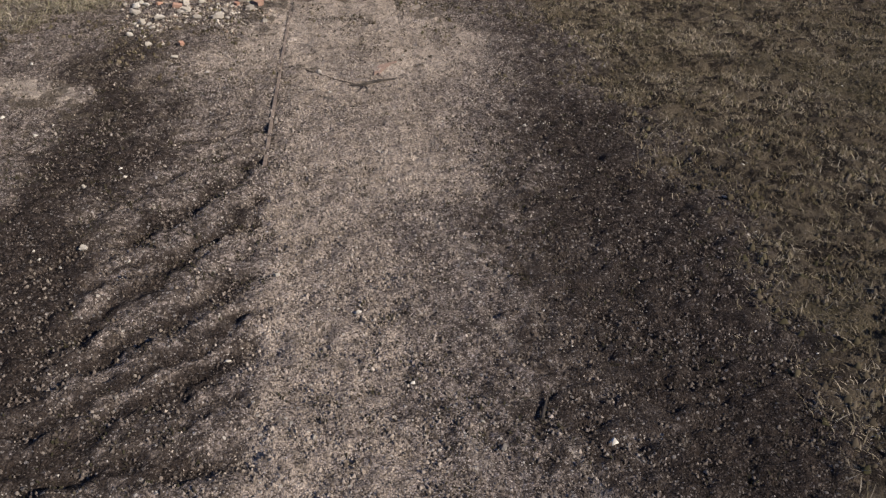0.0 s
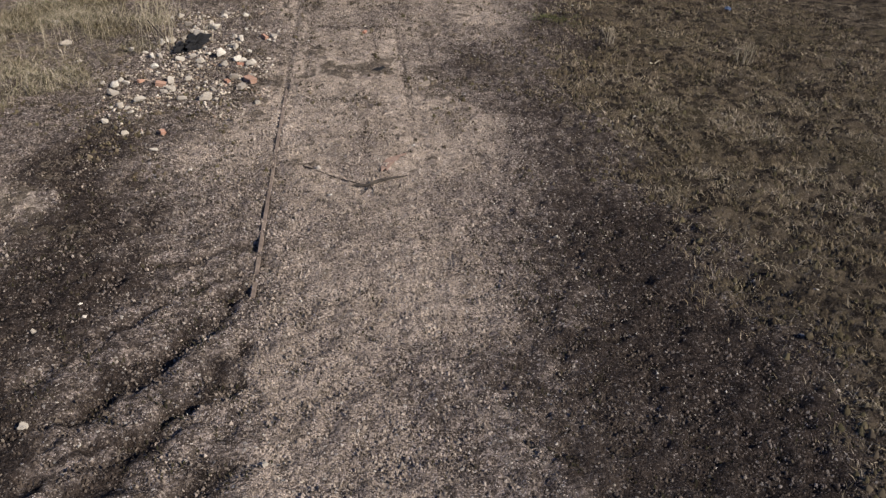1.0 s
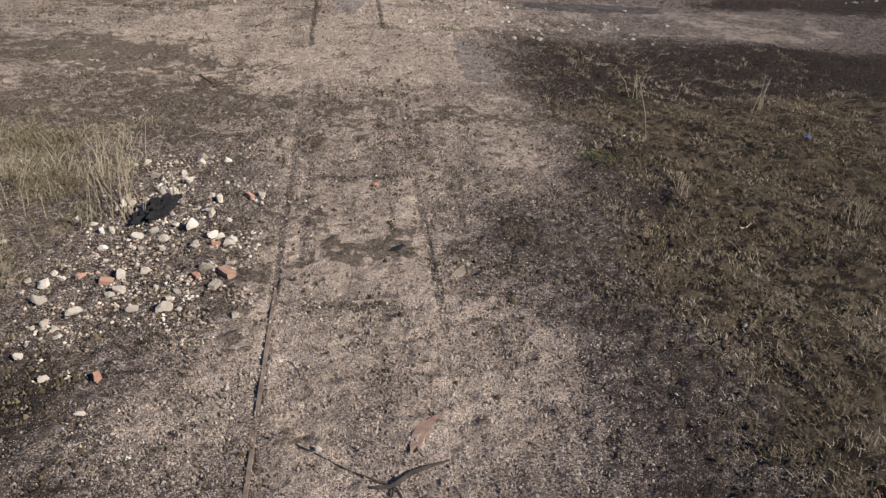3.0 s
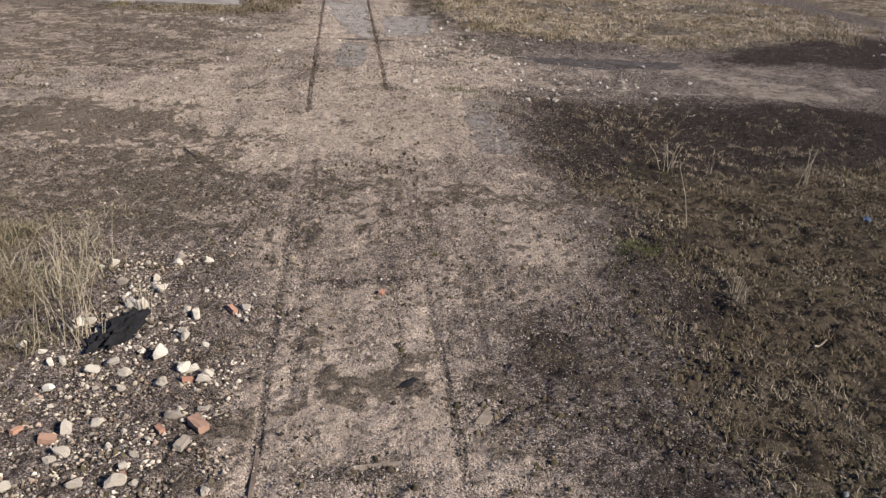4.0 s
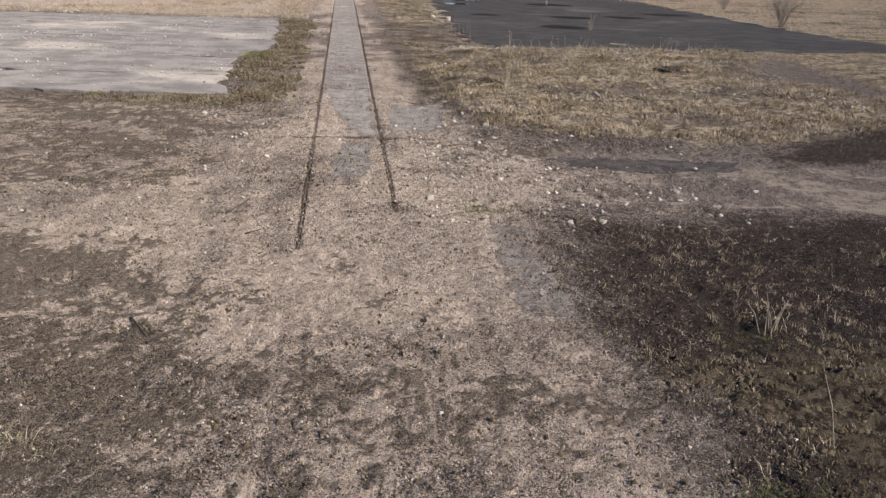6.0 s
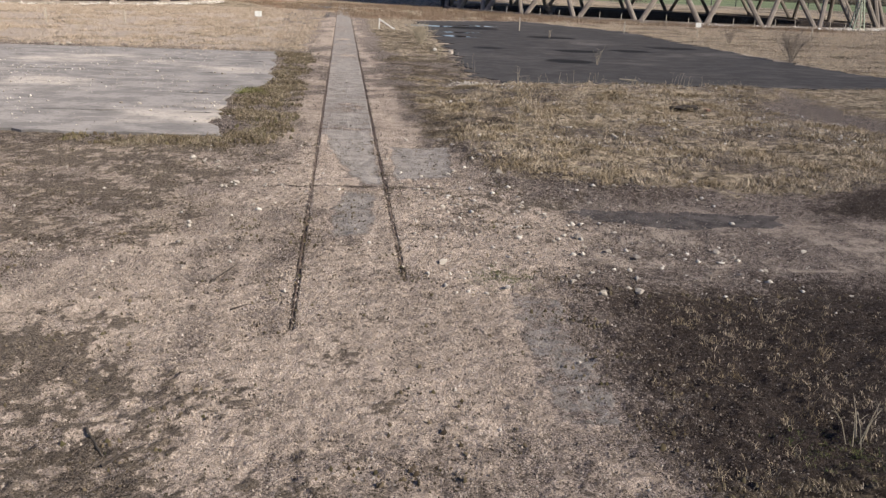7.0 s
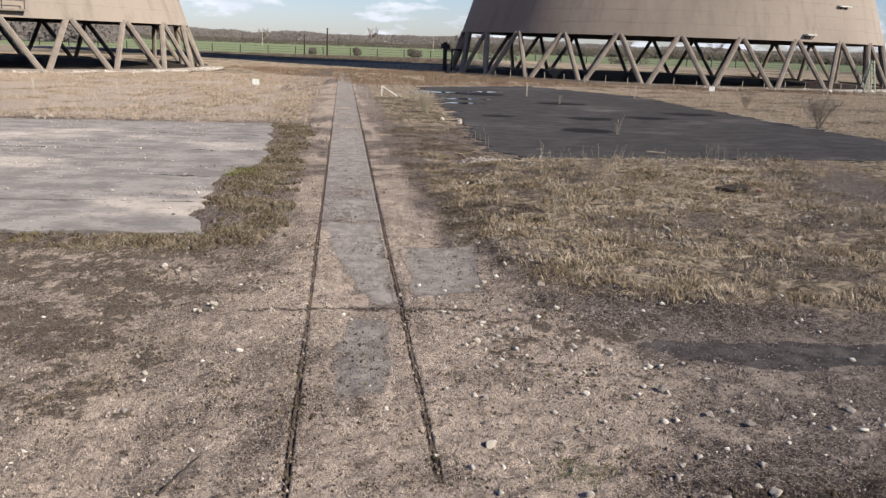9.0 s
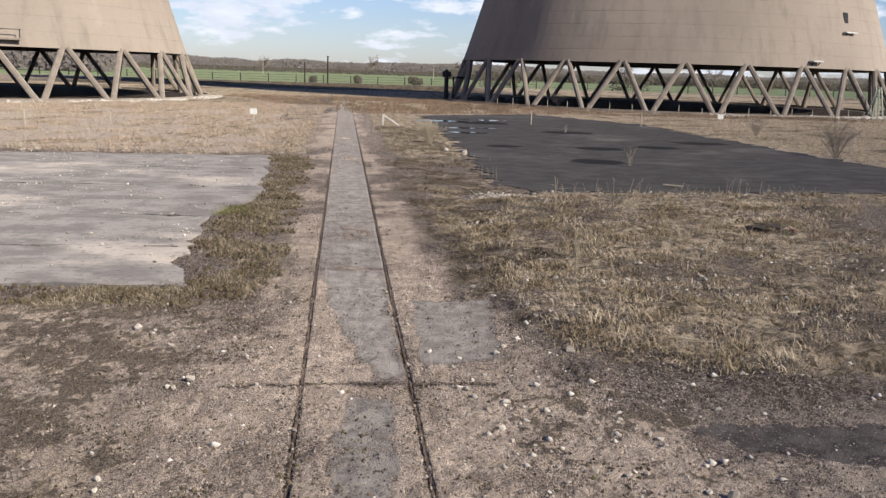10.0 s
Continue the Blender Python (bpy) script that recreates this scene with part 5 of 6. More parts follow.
# ---- stones, bricks, rubble ----
def rock_mesh(seed, mat, sub=2, rough=0.28, flat=0.62, boxy=0.0):
    bm = bmesh.new()
    if boxy:
        bmesh.ops.create_cube(bm, size=1.6)
        bmesh.ops.subdivide_edges(bm, edges=bm.edges[:], cuts=2, use_grid_fill=True)
        for v in bm.verts:
            v.co.x *= 1.0
            v.co.y *= 0.55
            v.co.z *= 0.42
    else:
        bmesh.ops.create_icosphere(bm, subdivisions=sub, radius=1.0)
    rng = random.Random(seed)
    cuts = [(Vector((rng.gauss(0, 1), rng.gauss(0, 1), rng.gauss(0, 1))).normalized(), rng.uniform(0.42, 0.78)) for _ in range(11)]
    for v in bm.verts:
        if not boxy:
            for nrm, lim in cuts:
                d = v.co.dot(nrm)
                if d > lim:
                    v.co -= nrm * (d - lim)
            v.co.z *= flat
        v.co += Vector((noise.noise(v.co * 2.1 + Vector((seed, 0, 0))), noise.noise(v.co * 2.1 + Vector((0, seed, 7))), noise.noise(v.co * 2.1 + Vector((3, 0, seed))))) * (rough * (0.35 if boxy else 0.5))
    me = bpy.data.meshes.new("stone")
    bm.to_mesh(me)
    bm.free()
    me.materials.append(mat)
    return me


ROCKS = [rock_mesh(i, MAT_STONE, 2) for i in range(9)]
SMALL_ROCKS = [rock_mesh(20 + i, MAT_STONE, 1) for i in range(9)]
BRICKS = [rock_mesh(40 + i, MAT_BRICK, boxy=1.0) for i in range(4)]
_rng = random.Random(5)


def stone(x, y, size, label="pale angular lump of broken concrete on the ground", group="loose stones", name="stone", meshes=None, category="stone", tilt=20):
    size = size * (0.85 if meshes is None else 1.0)
    me = _rng.choice(meshes or (ROCKS if size > 0.045 else SMALL_ROCKS))
    ob = new(name, me)
    z = 0.026 if x < slab_right(y) and 34.5 < y < 62 else ground_at(x, y)
    ob.matrix_world = pose(x, y, z + size * 0.33, _rng.uniform(-tilt, tilt), _rng.uniform(-tilt, tilt), _rng.uniform(0, 360)) @ Matrix.Diagonal((size, size * _rng.uniform(0.7, 1.0), size * _rng.uniform(0.75, 1.05), 1))
    return tagged(ob, label, category, group)


for x, y, s in ((1.32, 6.66, 0.035), (-0.51, 3.48, 0.05), (-1.95, 3.85, 0.06), (-2.06, 3.62, 0.025), (-2.34, 8.79, 0.06), (1.81, 6.42, 0.05), (3.18, 10.08, 0.04), (3.4, 9.55, 0.05),
                (-2.36, 9.8, 0.11), (3.02, 7.17, 0.05), (-2.19, 4.94, 0.05), (-1.96, 8.3, 0.06), (-2.61, 9.09, 0.07), (-1.53, 13.72, 0.09), (4.06, 22.38, 0.12), (6.05, 24.55, 0.10),
                (0.78, 15.78, 0.04), (3.81, 25.09, 0.13), (4.02, 34.29, 0.14), (3.23, 29.75, 0.13), (-2.25, 28.98, 0.12), (-2.88, 31.15, 0.11), (-2.69, 25.8, 0.08), (1.35, 23.35, 0.10),
                (2.14, 30.0, 0.09), (6.12, 65.1, 0.28), (3.46, 22.13, 0.10), (4.15, 24.33, 0.08), (4.56, 24.11, 0.08), (3.56, 26.62, 0.07), (2.78, 24.88, 0.07), (2.62, 24.92, 0.06)):
    stone(x, y, s)
for x, y, s in ((1.77, 26.54, 0.06), (1.63, 27.61, 0.07), (1.71, 26.92, 0.08), (1.53, 34.5, 0.09), (2.36, 34.3, 0.09), (2.63, 33.4, 0.10), (-2.50, 28.7, 0.07), (-2.8, 30.66, 0.08),
                (-1.83, 24.1, 0.05), (7.64, 24.7, 0.08), (6.53, 23.7, 0.06), (3.51, 34.5, 0.08), (4.32, 33.7, 0.08), (3.1, 32.5, 0.08), (-3.48, 31.6, 0.13), (-3.2, 31.5, 0.07),
                (-2.64, 25.5, 0.06), (-2.84, 27.35, 0.04), (-2.42, 28.65, 0.08), (-0.27, 28.6, 0.05), (1.05, 29.26, 0.05), (-0.33, 27.64, 0.04), (3.25, 27.26, 0.07), (2.42, 27.4, 0.05),
                (3.15, 30.12, 0.05), (3.61, 30.9, 0.05), (2.82, 26.64, 0.06), (3.49, 26.8, 0.07), (3.84, 25.88, 0.06), (9.42, 34.5, 0.10), (9.83, 33.7, 0.12), (10.35, 46.5, 0.14)):
    stone(x, y, s)
for x, y, s in ((-5.0, 49.6, 0.10), (-5.34, 49.9, 0.08), (-7.6, 49.7, 0.11), (-4.95, 43.2, 0.10), (-5.73, 38.5, 0.09), (-6.34, 39.9, 0.10), (-6.9, 40.0, 0.08), (-4.16, 36.6, 0.08),
                (-6.9, 47.0, 0.07), (-14.3, 61.8, 0.30), (-14.9, 61.7, 0.22), (0.87, 1.6, 0.04), (0.78, 1.85, 0.03), (-1.59, 3.69, 0.025), (5.35, 67.0, 0.25), (1.9, 27.1, 0.05), (2.0, 26.4, 0.05)):
    stone(x, y, s)
for x, y, s in ((-4.17, 13.18, 0.10), (-3.89, 13.36, 0.06), (-3.78, 12.09, 0.12), (-3.41, 10.90, 0.10), (-3.46, 12.69, 0.05), (-3.42, 11.32, 0.07), (-2.66, 10.53, 0.07), (-2.92, 10.43, 0.06)):
    stone(x, y, s, "pale flat stone lying in long grass", "stones in the grass")
_r2 = np.random.default_rng(17)
for k in range(110):
    x, y = float(_r2.uniform(1.1, 6.4)), float(_r2.uniform(22.6, 29.8))
    stone(x, y, float(0.022 + 0.05 * _r2.uniform() ** 2), "small pale stone on the gravel", "small stones by the crossing")
for k in range(46):
    x, y = float(_r2.uniform(-16, -3.4)), float(_r2.uniform(35.5, 61))
    stone(x, y, float(0.03 + 0.04 * _r2.uniform() ** 2), "pale stone chip lying on the concrete slab", "stone chips on the slab")


def rubble_density(x, y):
    d = inside(x, y, [(-2.85, 9.6), (-2.2, 8.9), (-1.5, 9.3), (-1.05, 10.0), (-1.0, 12.6), (-1.35, 14.2), (-2.3, 14.3), (-2.7, 12.6)], 0.35)
    return d * (0.05 + 1.2 * ramp_np(fbm(x, y, 2.4, 3, 15), 0.32, 0.68))


_px, _py = scatter(np.random.default_rng(23), 150, (-3.3, -0.8, 8.4, 14.8), rubble_density)
for x, y in zip(_px, _py):
    s = 0.028 + 0.085 * _rng.random() ** 2.6
    stone(float(x), float(y), s, "pale lump of rubble in a low heap", "rubble heap")
pebbles("rubble_grit", 31, 5600, (-3.4, -0.7, 8.3, 15.0), rubble_density, (0.006, 0.030), per_island("rubble_grit", [(0.30, 0.255, 0.21), (0.52, 0.45, 0.375), (0.70, 0.63, 0.535), (0.40, 0.29, 0.225), (0.14, 0.115, 0.095), (0.30, 0.25, 0.21)]), "fine pale rubble and mortar grit")
for x, y, s in ((-1.19, 10.51, 0.12), (-2.24, 10.4, 0.075), (-1.37, 11.2, 0.06), (-1.46, 10.47, 0.06), (-1.15, 12.5, 0.075), (-1.95, 8.78, 0.06), (0.26, 12.88, 0.06), (12.0, 40.5, 0.16), (-2.5, 10.55, 0.06), (-1.6, 9.9, 0.045)):
    stone(x, y, s, "broken orange-red brick lying in the rubble", "broken bricks", "brick", BRICKS, "brick", 12)
stone(-1.27, 10.26, 0.085, "grey squared lump of concrete by a broken brick", "loose stones", "concrete_lump", [rock_mesh(61, MAT_STONE, boxy=1.0)], "concrete lump", 8)


# ---- twigs, stalks and shrubs ----
MAT_TWIG = simple("dark_dead_wood", (0.030, 0.024, 0.020), (0.075, 0.06, 0.048), 14, 0.9, 0, 0.003)
MAT_STALK = simple("bleached_dry_stalk", (0.30, 0.25, 0.17), (0.48, 0.41, 0.30), 8, 0.85, 0, 0.002)
MAT_BUSH = simple("bare_brown_twigs", (0.21, 0.172, 0.135), (0.37, 0.305, 0.24), 14, 0.9, 0, 0.002)
MAT_BLACK = simple("rough_black", (0.007, 0.007, 0.008), (0.018, 0.017, 0.018), 9, 0.85, 0, 0.01)
MAT_WHITE = simple("weathered_white_paint", (0.62, 0.60, 0.55), (0.78, 0.76, 0.71), 5, 0.7, 0, 0.002)
MAT_POST = simple("pale_weathered_timber", (0.36, 0.31, 0.24), (0.55, 0.49, 0.40), 5, 0.85, 0, 0.003)
MAT_STEEL_AND_SHADE = simple("dark_steel_and_doorway_shade", (0.020, 0.020, 0.022), (0.045, 0.042, 0.040), 2, 0.6, 0.3, 0.003)
MAT_GREENSTEEL = simple("faded_green_steel", (0.30, 0.33, 0.24), (0.44, 0.46, 0.36), 2, 0.65, 0.1, 0.003)


def whole(name, bm, mat, label, category, group="", kind="", m=None):
    me = bpy.data.meshes.new(name)
    bm.to_mesh(me)
    bm.free()
    me.materials.append(mat)
    ob = new(name, me)
    if m is not None:
        ob.matrix_world = m
    return tagged(ob, label, category, group, kind)


def line_on_ground(pts, lift=0.012):
    return [(x, y, ground_at(x, y) + lift) for x, y in pts]


bm = bmesh.new()
tube(bm, line_on_ground([(-0.62, 8.0), (-0.36, 7.80), (-0.11, 7.60), (0.10, 7.46)], 0.006), [0.007, 0.007, 0.006, 0.006], 5)
whole("thin_rod", bm, MAT_TWIG, "thin dark rusty rod lying across the track bed", "rod")
fallen = empty("fallen_branch", pose(0, 0, 0))
tagged(fallen, "dark crooked dead branch lying on the gravel", "branch")
bm = bmesh.new()
tube(bm, line_on_ground([(0.04, 7.38), (0.16, 7.39), (0.22, 7.42), (0.30, 7.53), (0.41, 7.60), (0.57, 7.67)], 0.02), [0.009, 0.014, 0.018, 0.017, 0.013, 0.006], 6)
part("limb", bm, MAT_TWIG, fallen)
bm = bmesh.new()
for end in ((0.11, 7.22), (0.23, 7.20), (0.02, 7.47)):
    tube(bm, line_on_ground([(0.19, 7.40), ((0.19 + end[0]) / 2 + 0.02, (7.40 + end[1]) / 2), end], 0.012), [0.007, 0.005, 0.003], 4)
part("twig", bm, MAT_TWIG, fallen)
for pts, r in ((((1.14, 1.86), (1.17, 1.95), (1.21, 2.06)), 0.012), (((-2.15, 17.5), (-2.05, 17.62), (-1.85, 17.85)), 0.016), (((-2.45, 18.2), (-2.25, 17.8), (-2.12, 17.55)), 0.014), (((-1.9, 22.4), (-1.75, 22.9), (-1.62, 23.2)), 0.015), (((-1.5, 21.3), (-1.3, 21.5)), 0.012)):
    bm = bmesh.new()
    tube(bm, line_on_ground(pts, 0.02), [r] + [r * 0.8] * (len(pts) - 2) + [r * 0.4], 6)
    whole("stick", bm, MAT_TWIG, "dark dead stick lying on the gravel", "stick", "fallen sticks")
for (x0, y0), (x1, y1), r in (((4.22, 11.74), (4.40, 11.86), 0.010), ((10.6, 44.6), (11.2, 44.9), 0.015), ((7.6, 31.7), (8.0, 31.9), 0.02), ((12.5, 52.6), (13.2, 52.2), 0.03), ((5.0, 30.3), (5.7, 30.0), 0.015), ((4.2, 30.6), (4.5, 31.4), 0.012)):
    bm = bmesh.new()
    tube(bm, line_on_ground([(x0, y0), ((x0 + x1) / 2, (y0 + y1) / 2), (x1, y1)], 0.05), [r, r, r * 0.7], 6)
    whole("stick", bm, MAT_STALK, "bleached pale stick lying in the turf", "stick", "pale sticks")


def stalks(x, y, count, height, lean, spread, mat, label, name="dry_weed", seed=0, lead=(0.0, 0.0), thick=0.006, category="weed"):
    """A dead plant: stalks rising from one crown, each a part with its side shoots."""
    rng = random.Random(seed)
    base = empty(name, pose(x, y, ground_at(x, y)))
    tagged(base, label, category, "dry weeds")
    for _ in range(count):
        bm = bmesh.new()
        a = rng.uniform(0, 2 * math.pi)
        h = height * rng.uniform(0.5, 1.0)
        l = h * lean * rng.uniform(0.1, 1.0)
        bx, by = rng.gauss(0, spread), rng.gauss(0, spread)
        dx, dy = math.cos(a) * l + lead[0] * h, math.sin(a) * l + lead[1] * h
        mid = (bx + dx * 0.4, by + dy * 0.4, h * 0.55)
        tip = (bx + dx, by + dy, h)
        tube(bm, [(bx, by, -0.02), mid, tip], [thick, thick * 0.8, thick * 0.3], 4)
        for _k in range(rng.randint(0, 3)):
            p = Vector(mid).lerp(Vector(tip), rng.uniform(0.4, 0.9))
            e = p + Vector((rng.gauss(0, 0.10), rng.gauss(0, 0.10), rng.uniform(0.03, 0.14))) * height
            tube(bm, [p, e], [thick * 0.5, thick * 0.2], 3)
        part("stalk", bm, mat, base)
    return base


stalks(-2.4, 12.0, 20, 0.85, 0.6, 0.16, MAT_STALK, "bleached dry stalks standing over the rubble", seed=1, lead=(-0.12, 0.05), thick=0.0032)
stalks(-2.9, 13.4, 22, 0.7, 0.5, 0.25, MAT_STALK, "bleached dry stalks in long grass", seed=2, thick=0.0032)
stalks(-3.6, 12.2, 22, 0.6, 0.5, 0.35, MAT_STALK, "bleached dry stalks in long grass", seed=3, thick=0.0032)
stalks(-1.95, 12.4, 8, 0.45, 0.4, 0.08, MAT_STALK, "few dry stalks in the rubble", seed=4, thick=0.004)
stalks(4.19, 15.1, 1, 0.85, 0.1, 0.0, MAT_STALK, "single tall bleached stalk leaning in turf", seed=5, lead=(-0.10, 0.35), thick=0.007)
stalks(4.92, 18.0, 7, 0.5, 0.8, 0.06, MAT_STALK, "small bleached dead weed in turf", seed=6, thick=0.006)
stalks(6.81, 17.3, 6, 0.65, 0.3, 0.06, MAT_STALK, "bunch of bleached stalks in turf", seed=7, lead=(0.18, 0.0), thick=0.006)
stalks(5.7, 12.0, 14, 0.35, 0.5, 0.06, MAT_STALK, "pale tuft of dry stalks in turf", seed=8, thick=0.004)
stalks(3.9, 12.9, 8, 0.28, 0.6, 0.08, MAT_STALK, "pale tuft of dry stalks in turf", seed=18, thick=0.004)
stalks(4.6, 35.1, 5, 1.25, 0.12, 0.05, MAT_STALK, "tall bleached stalks on the grassy mound", seed=9, thick=0.009)
stalks(6.2, 44.0, 3, 1.2, 0.15, 0.05, MAT_STALK, "tall bleached stalks on the grassy mound", seed=10, thick=0.010)
for k, (x, y) in enumerate(((9.3, 49.0), (10.4, 49.4), (11.8, 49.6), (13.0, 50.2), (14.6, 50.1), (8.1, 48.9), (16.2, 50.6), (17.6, 50.7), (7.2, 36.0), (9.0, 39.5), (12.6, 36.5), (5.2, 54.5), (4.4, 58.5), (5.6, 60.2))):
    stalks(x, y, 9, 0.30 + 0.07 * (k * 5 % 7), 0.5, 0.45, MAT_STALK, "dry weed stalks in rough grass", seed=30 + k, thick=0.006)
for k, (x, y, h) in enumerate(((16.2, 85.2, 0.8), (13.55, 60.4, 1.1), (5.0, 61.5, 0.9))):
    stalks(x, y, 9, h, 0.45, 0.06, MAT_STALK, "dead weed growing through the asphalt", seed=60 + k, thick=0.006)


def shrub(x, y, height, width, stems, mat, label, seed):
    rng = random.Random(seed)
    base = empty("shrub", pose(x, y, ground_at(x, y)))
    tagged(base, label, "shrub", "bare shrubs")
    trunk, twigs = bmesh.new(), bmesh.new()
    for _ in range(stems):
        a = rng.uniform(0, 2 * math.pi)
        r = width / 2 * rng.uniform(0.15, 1.0)
        top = Vector((math.cos(a) * r, math.sin(a) * r, height * rng.uniform(0.6, 1.0)))
        mid = top * 0.5 + Vector((rng.gauss(0, 0.05), rng.gauss(0, 0.05), 0.08)) * height
        root = Vector((math.cos(a) * 0.06, math.sin(a) * 0.06, -0.04))
        tube(trunk, [root, mid, top], [0.010 * height, 0.006 * height, 0.003 * height], 5)
        for _k in range(16):
            t = rng.uniform(0.25, 1.0)
            p = root.lerp(mid, t * 2) if t < 0.5 else mid.lerp(top, t * 2 - 1)
            q = p + Vector((rng.gauss(0, 0.13), rng.gauss(0, 0.13), rng.uniform(0.0, 0.22))) * height
            tube(twigs, [p, p.lerp(q, 0.5) + Vector((0, 0, 0.02)) * height, q], [0.0035 * height, 0.0025 * height, 0.0012 * height], 3)
            for _j in range(3):
                e = q + Vector((rng.gauss(0, 0.07), rng.gauss(0, 0.07), rng.uniform(0, 0.1))) * height
                tube(twigs, [p.lerp(q, 0.6), e], [0.0022 * height, 0.001 * height], 3)
    part("stem_clump", trunk, mat, base)
    part("crown", twigs, mat, base)


shrub(28.2, 68.2, 2.0, 3.2, 20, MAT_BUSH, "bare grey-brown bush in dry grass", 1)
shrub(4.9, 72.5, 1.3, 2.2, 24, MAT_STALK, "pale bare shrub beside the asphalt", 2)
shrub(28.2, 140.5, 1.9, 3.6, 22, MAT_BUSH, "bare brown bush by the tower", 3)
shrub(32.0, 87.5, 1.2, 1.6, 16, MAT_BUSH, "bare brown bush in dry grass", 4)
shrub(36.5, 70.0, 1.4, 2.6, 18, MAT_BUSH, "bare brown bush in dry grass", 5)

for pts in ([(-2.71, 12.31, 0.32), (-2.51, 12.03, 0.20), (-2.28, 11.77, 0.02)], [(-2.62, 12.45, 0.20), (-2.44, 12.05, 0.14), (-2.51, 12.03, 0.20)]):
    bm = bmesh.new()
    tube(bm, [(x, y, z + ground_at(x, y)) for x, y, z in pts], [0.006, 0.010, 0.012], 6)
    whole("stick", bm, MAT_TWIG, "dark dead stem leaning out of the rubble", "stick", "fallen sticks")
# crumpled black lump in the rubble
bm = bmesh.new()
bmesh.ops.create_icosphere(bm, subdivisions=4, radius=1.0)
for v in bm.verts:
    k = 1 + 0.7 * noise.noise(v.co * 2.1) + 0.45 * noise.noise(v.co * 5.5)
    fold = 0.05 * abs(noise.noise(Vector((v.co.x * 9, v.co.y * 3, 4)))) * (v.co.z > 0)
    v.co = Vector((v.co.x * 0.11 * k, v.co.y * 0.34 * k, max(v.co.z, -0.3) * 0.10 * k + fold))
whole("black_lump", bm, MAT_BLACK, "crumpled black lump half buried in rubble", "plastic sheet", m=pose(-2.07, 12.12, ground_at(-2.07, 12.12) + 0.02, 0, 0, -20))
# small flat black lump on the track bed
bm = bmesh.new()
bmesh.ops.create_icosphere(bm, subdivisions=3, radius=1.0)
for v in bm.verts:
    k = 1 + 0.4 * noise.noise(v.co * 2.2)
    v.co = Vector((v.co.x * 0.14 * k, v.co.y * 0.035 * k, v.co.z * 0.03 * k))
whole("small_black_lump", bm, MAT_BLACK, "small flat black lump on the track bed", "scrap", m=pose(0.42, 11.1, ground_at(0.42, 11.1) + 0.015, 0, 0, 42))
bm = bmesh.new()
bmesh.ops.create_icosphere(bm, subdivisions=3, radius=1.0)
for v in bm.verts:
    k = 1 + 0.5 * noise.noise(v.co * 1.9)
    v.co = Vector((v.co.x * 0.55 * k, v.co.y * 0.16 * k, max(v.co.z, -0.3) * 0.12 * k))
whole("charred_log", bm, MAT_TWIG, "charred dark log lying in the grass", "log", m=pose(11.4, 40.9, ground_at(11.4, 40.9) + 0.1, 0, 0, 4))

MAT_BLUE = simple("faded_blue_plastic", (0.05, 0.075, 0.14), (0.09, 0.125, 0.21), 12, 0.6, 0, 0.004)
bm = bmesh.new()
bmesh.ops.create_icosphere(bm, subdivisions=3, radius=1.0)
for v in bm.verts:
    k = 1 + 0.6 * noise.noise(v.co * 2.4)
    v.co = Vector((v.co.x * 0.07 * k, v.co.y * 0.045 * k, max(v.co.z, -0.3) * 0.045 * k))
whole("plastic_scrap", bm, MAT_BLUE, "crumpled scrap of faded blue plastic in the turf", "scrap", m=pose(6.75, 15.4, ground_at(6.75, 15.4) + 0.03, 0, 0, 30))

# low concrete edging of an old cover, flush with the track bed
MAT_EDGE = simple("gritty_concrete_edging", (0.15, 0.12, 0.095), (0.30, 0.245, 0.195), 7, 0.92, 0, 0.006)
cover = empty("cover_frame", pose(0, 0, 0))
tagged(cover, "worn concrete cover frame sunk in the track bed", "cover frame")
for a, b, w in (((-0.13, 9.93), (0.36, 9.98), 0.055), ((0.38, 9.98), (0.34, 11.0), 0.04), ((0.90, 10.45), (1.06, 10.75), 0.10)):
    bm = bmesh.new()
    beam(bm, (*a, ground_at(*a) - 0.027), (*b, ground_at(*b) - 0.027), w, 0.05, 0.008)
    part("edging", bm, MAT_EDGE, cover)
bm = bmesh.new()
bmesh.ops.create_circle(bm, cap_ends=True, segments=22, radius=0.12)
for v in bm.verts:
    v.co *= 1 + 0.5 * noise.noise(v.co * 14)
    v.co = Vector((v.co.x * 0.45 + 2.2 * v.co.y ** 2, v.co.y * 1.9, 0))
geo = bmesh.ops.extrude_face_region(bm, geom=bm.faces[:])
for v in geo["geom"]:
    if isinstance(v, bmesh.types.BMVert):
        v.co.z += 0.012
bmesh.ops.recalc_face_normals(bm, faces=bm.faces[:])
MAT_DUST = simple("crushed_brick", (0.19, 0.125, 0.098), (0.28, 0.19, 0.145), 14, 0.95, 0, 0.006)
whole("crushed_brick", bm, MAT_DUST, "flattened patch of crushed red brick in the gravel", "brick", m=pose(0.42, 8.0, ground_at(0.42, 8.0) + 0.004, 0, 0, -28))


# ---- signs, posts and rails in the yard ----
def sign(x, y, h, label):
    base = empty("sign", pose(x, y, ground_at(x, y)))
    tagged(base, label, "sign", "small white signs")
    bm = bmesh.new()
    beam(bm, (0, 0.03, -0.1), (0, 0.03, h), 0.07, 0.05, 0.006)
    part("post", bm, MAT_POST, base)
    bm = bmesh.new()
    beam(bm, (-0.25, 0, h - 0.18), (0.25, 0, h - 0.18), 0.02, 0.40, 0.004)
    part("board", bm, MAT_WHITE, base)


sign(-6.37, 83.0, 1.34, "blank white board on a short timber post in dry grass")
sign(31.66, 94.0, 1.34, "blank white board on a short timber post in dry grass")


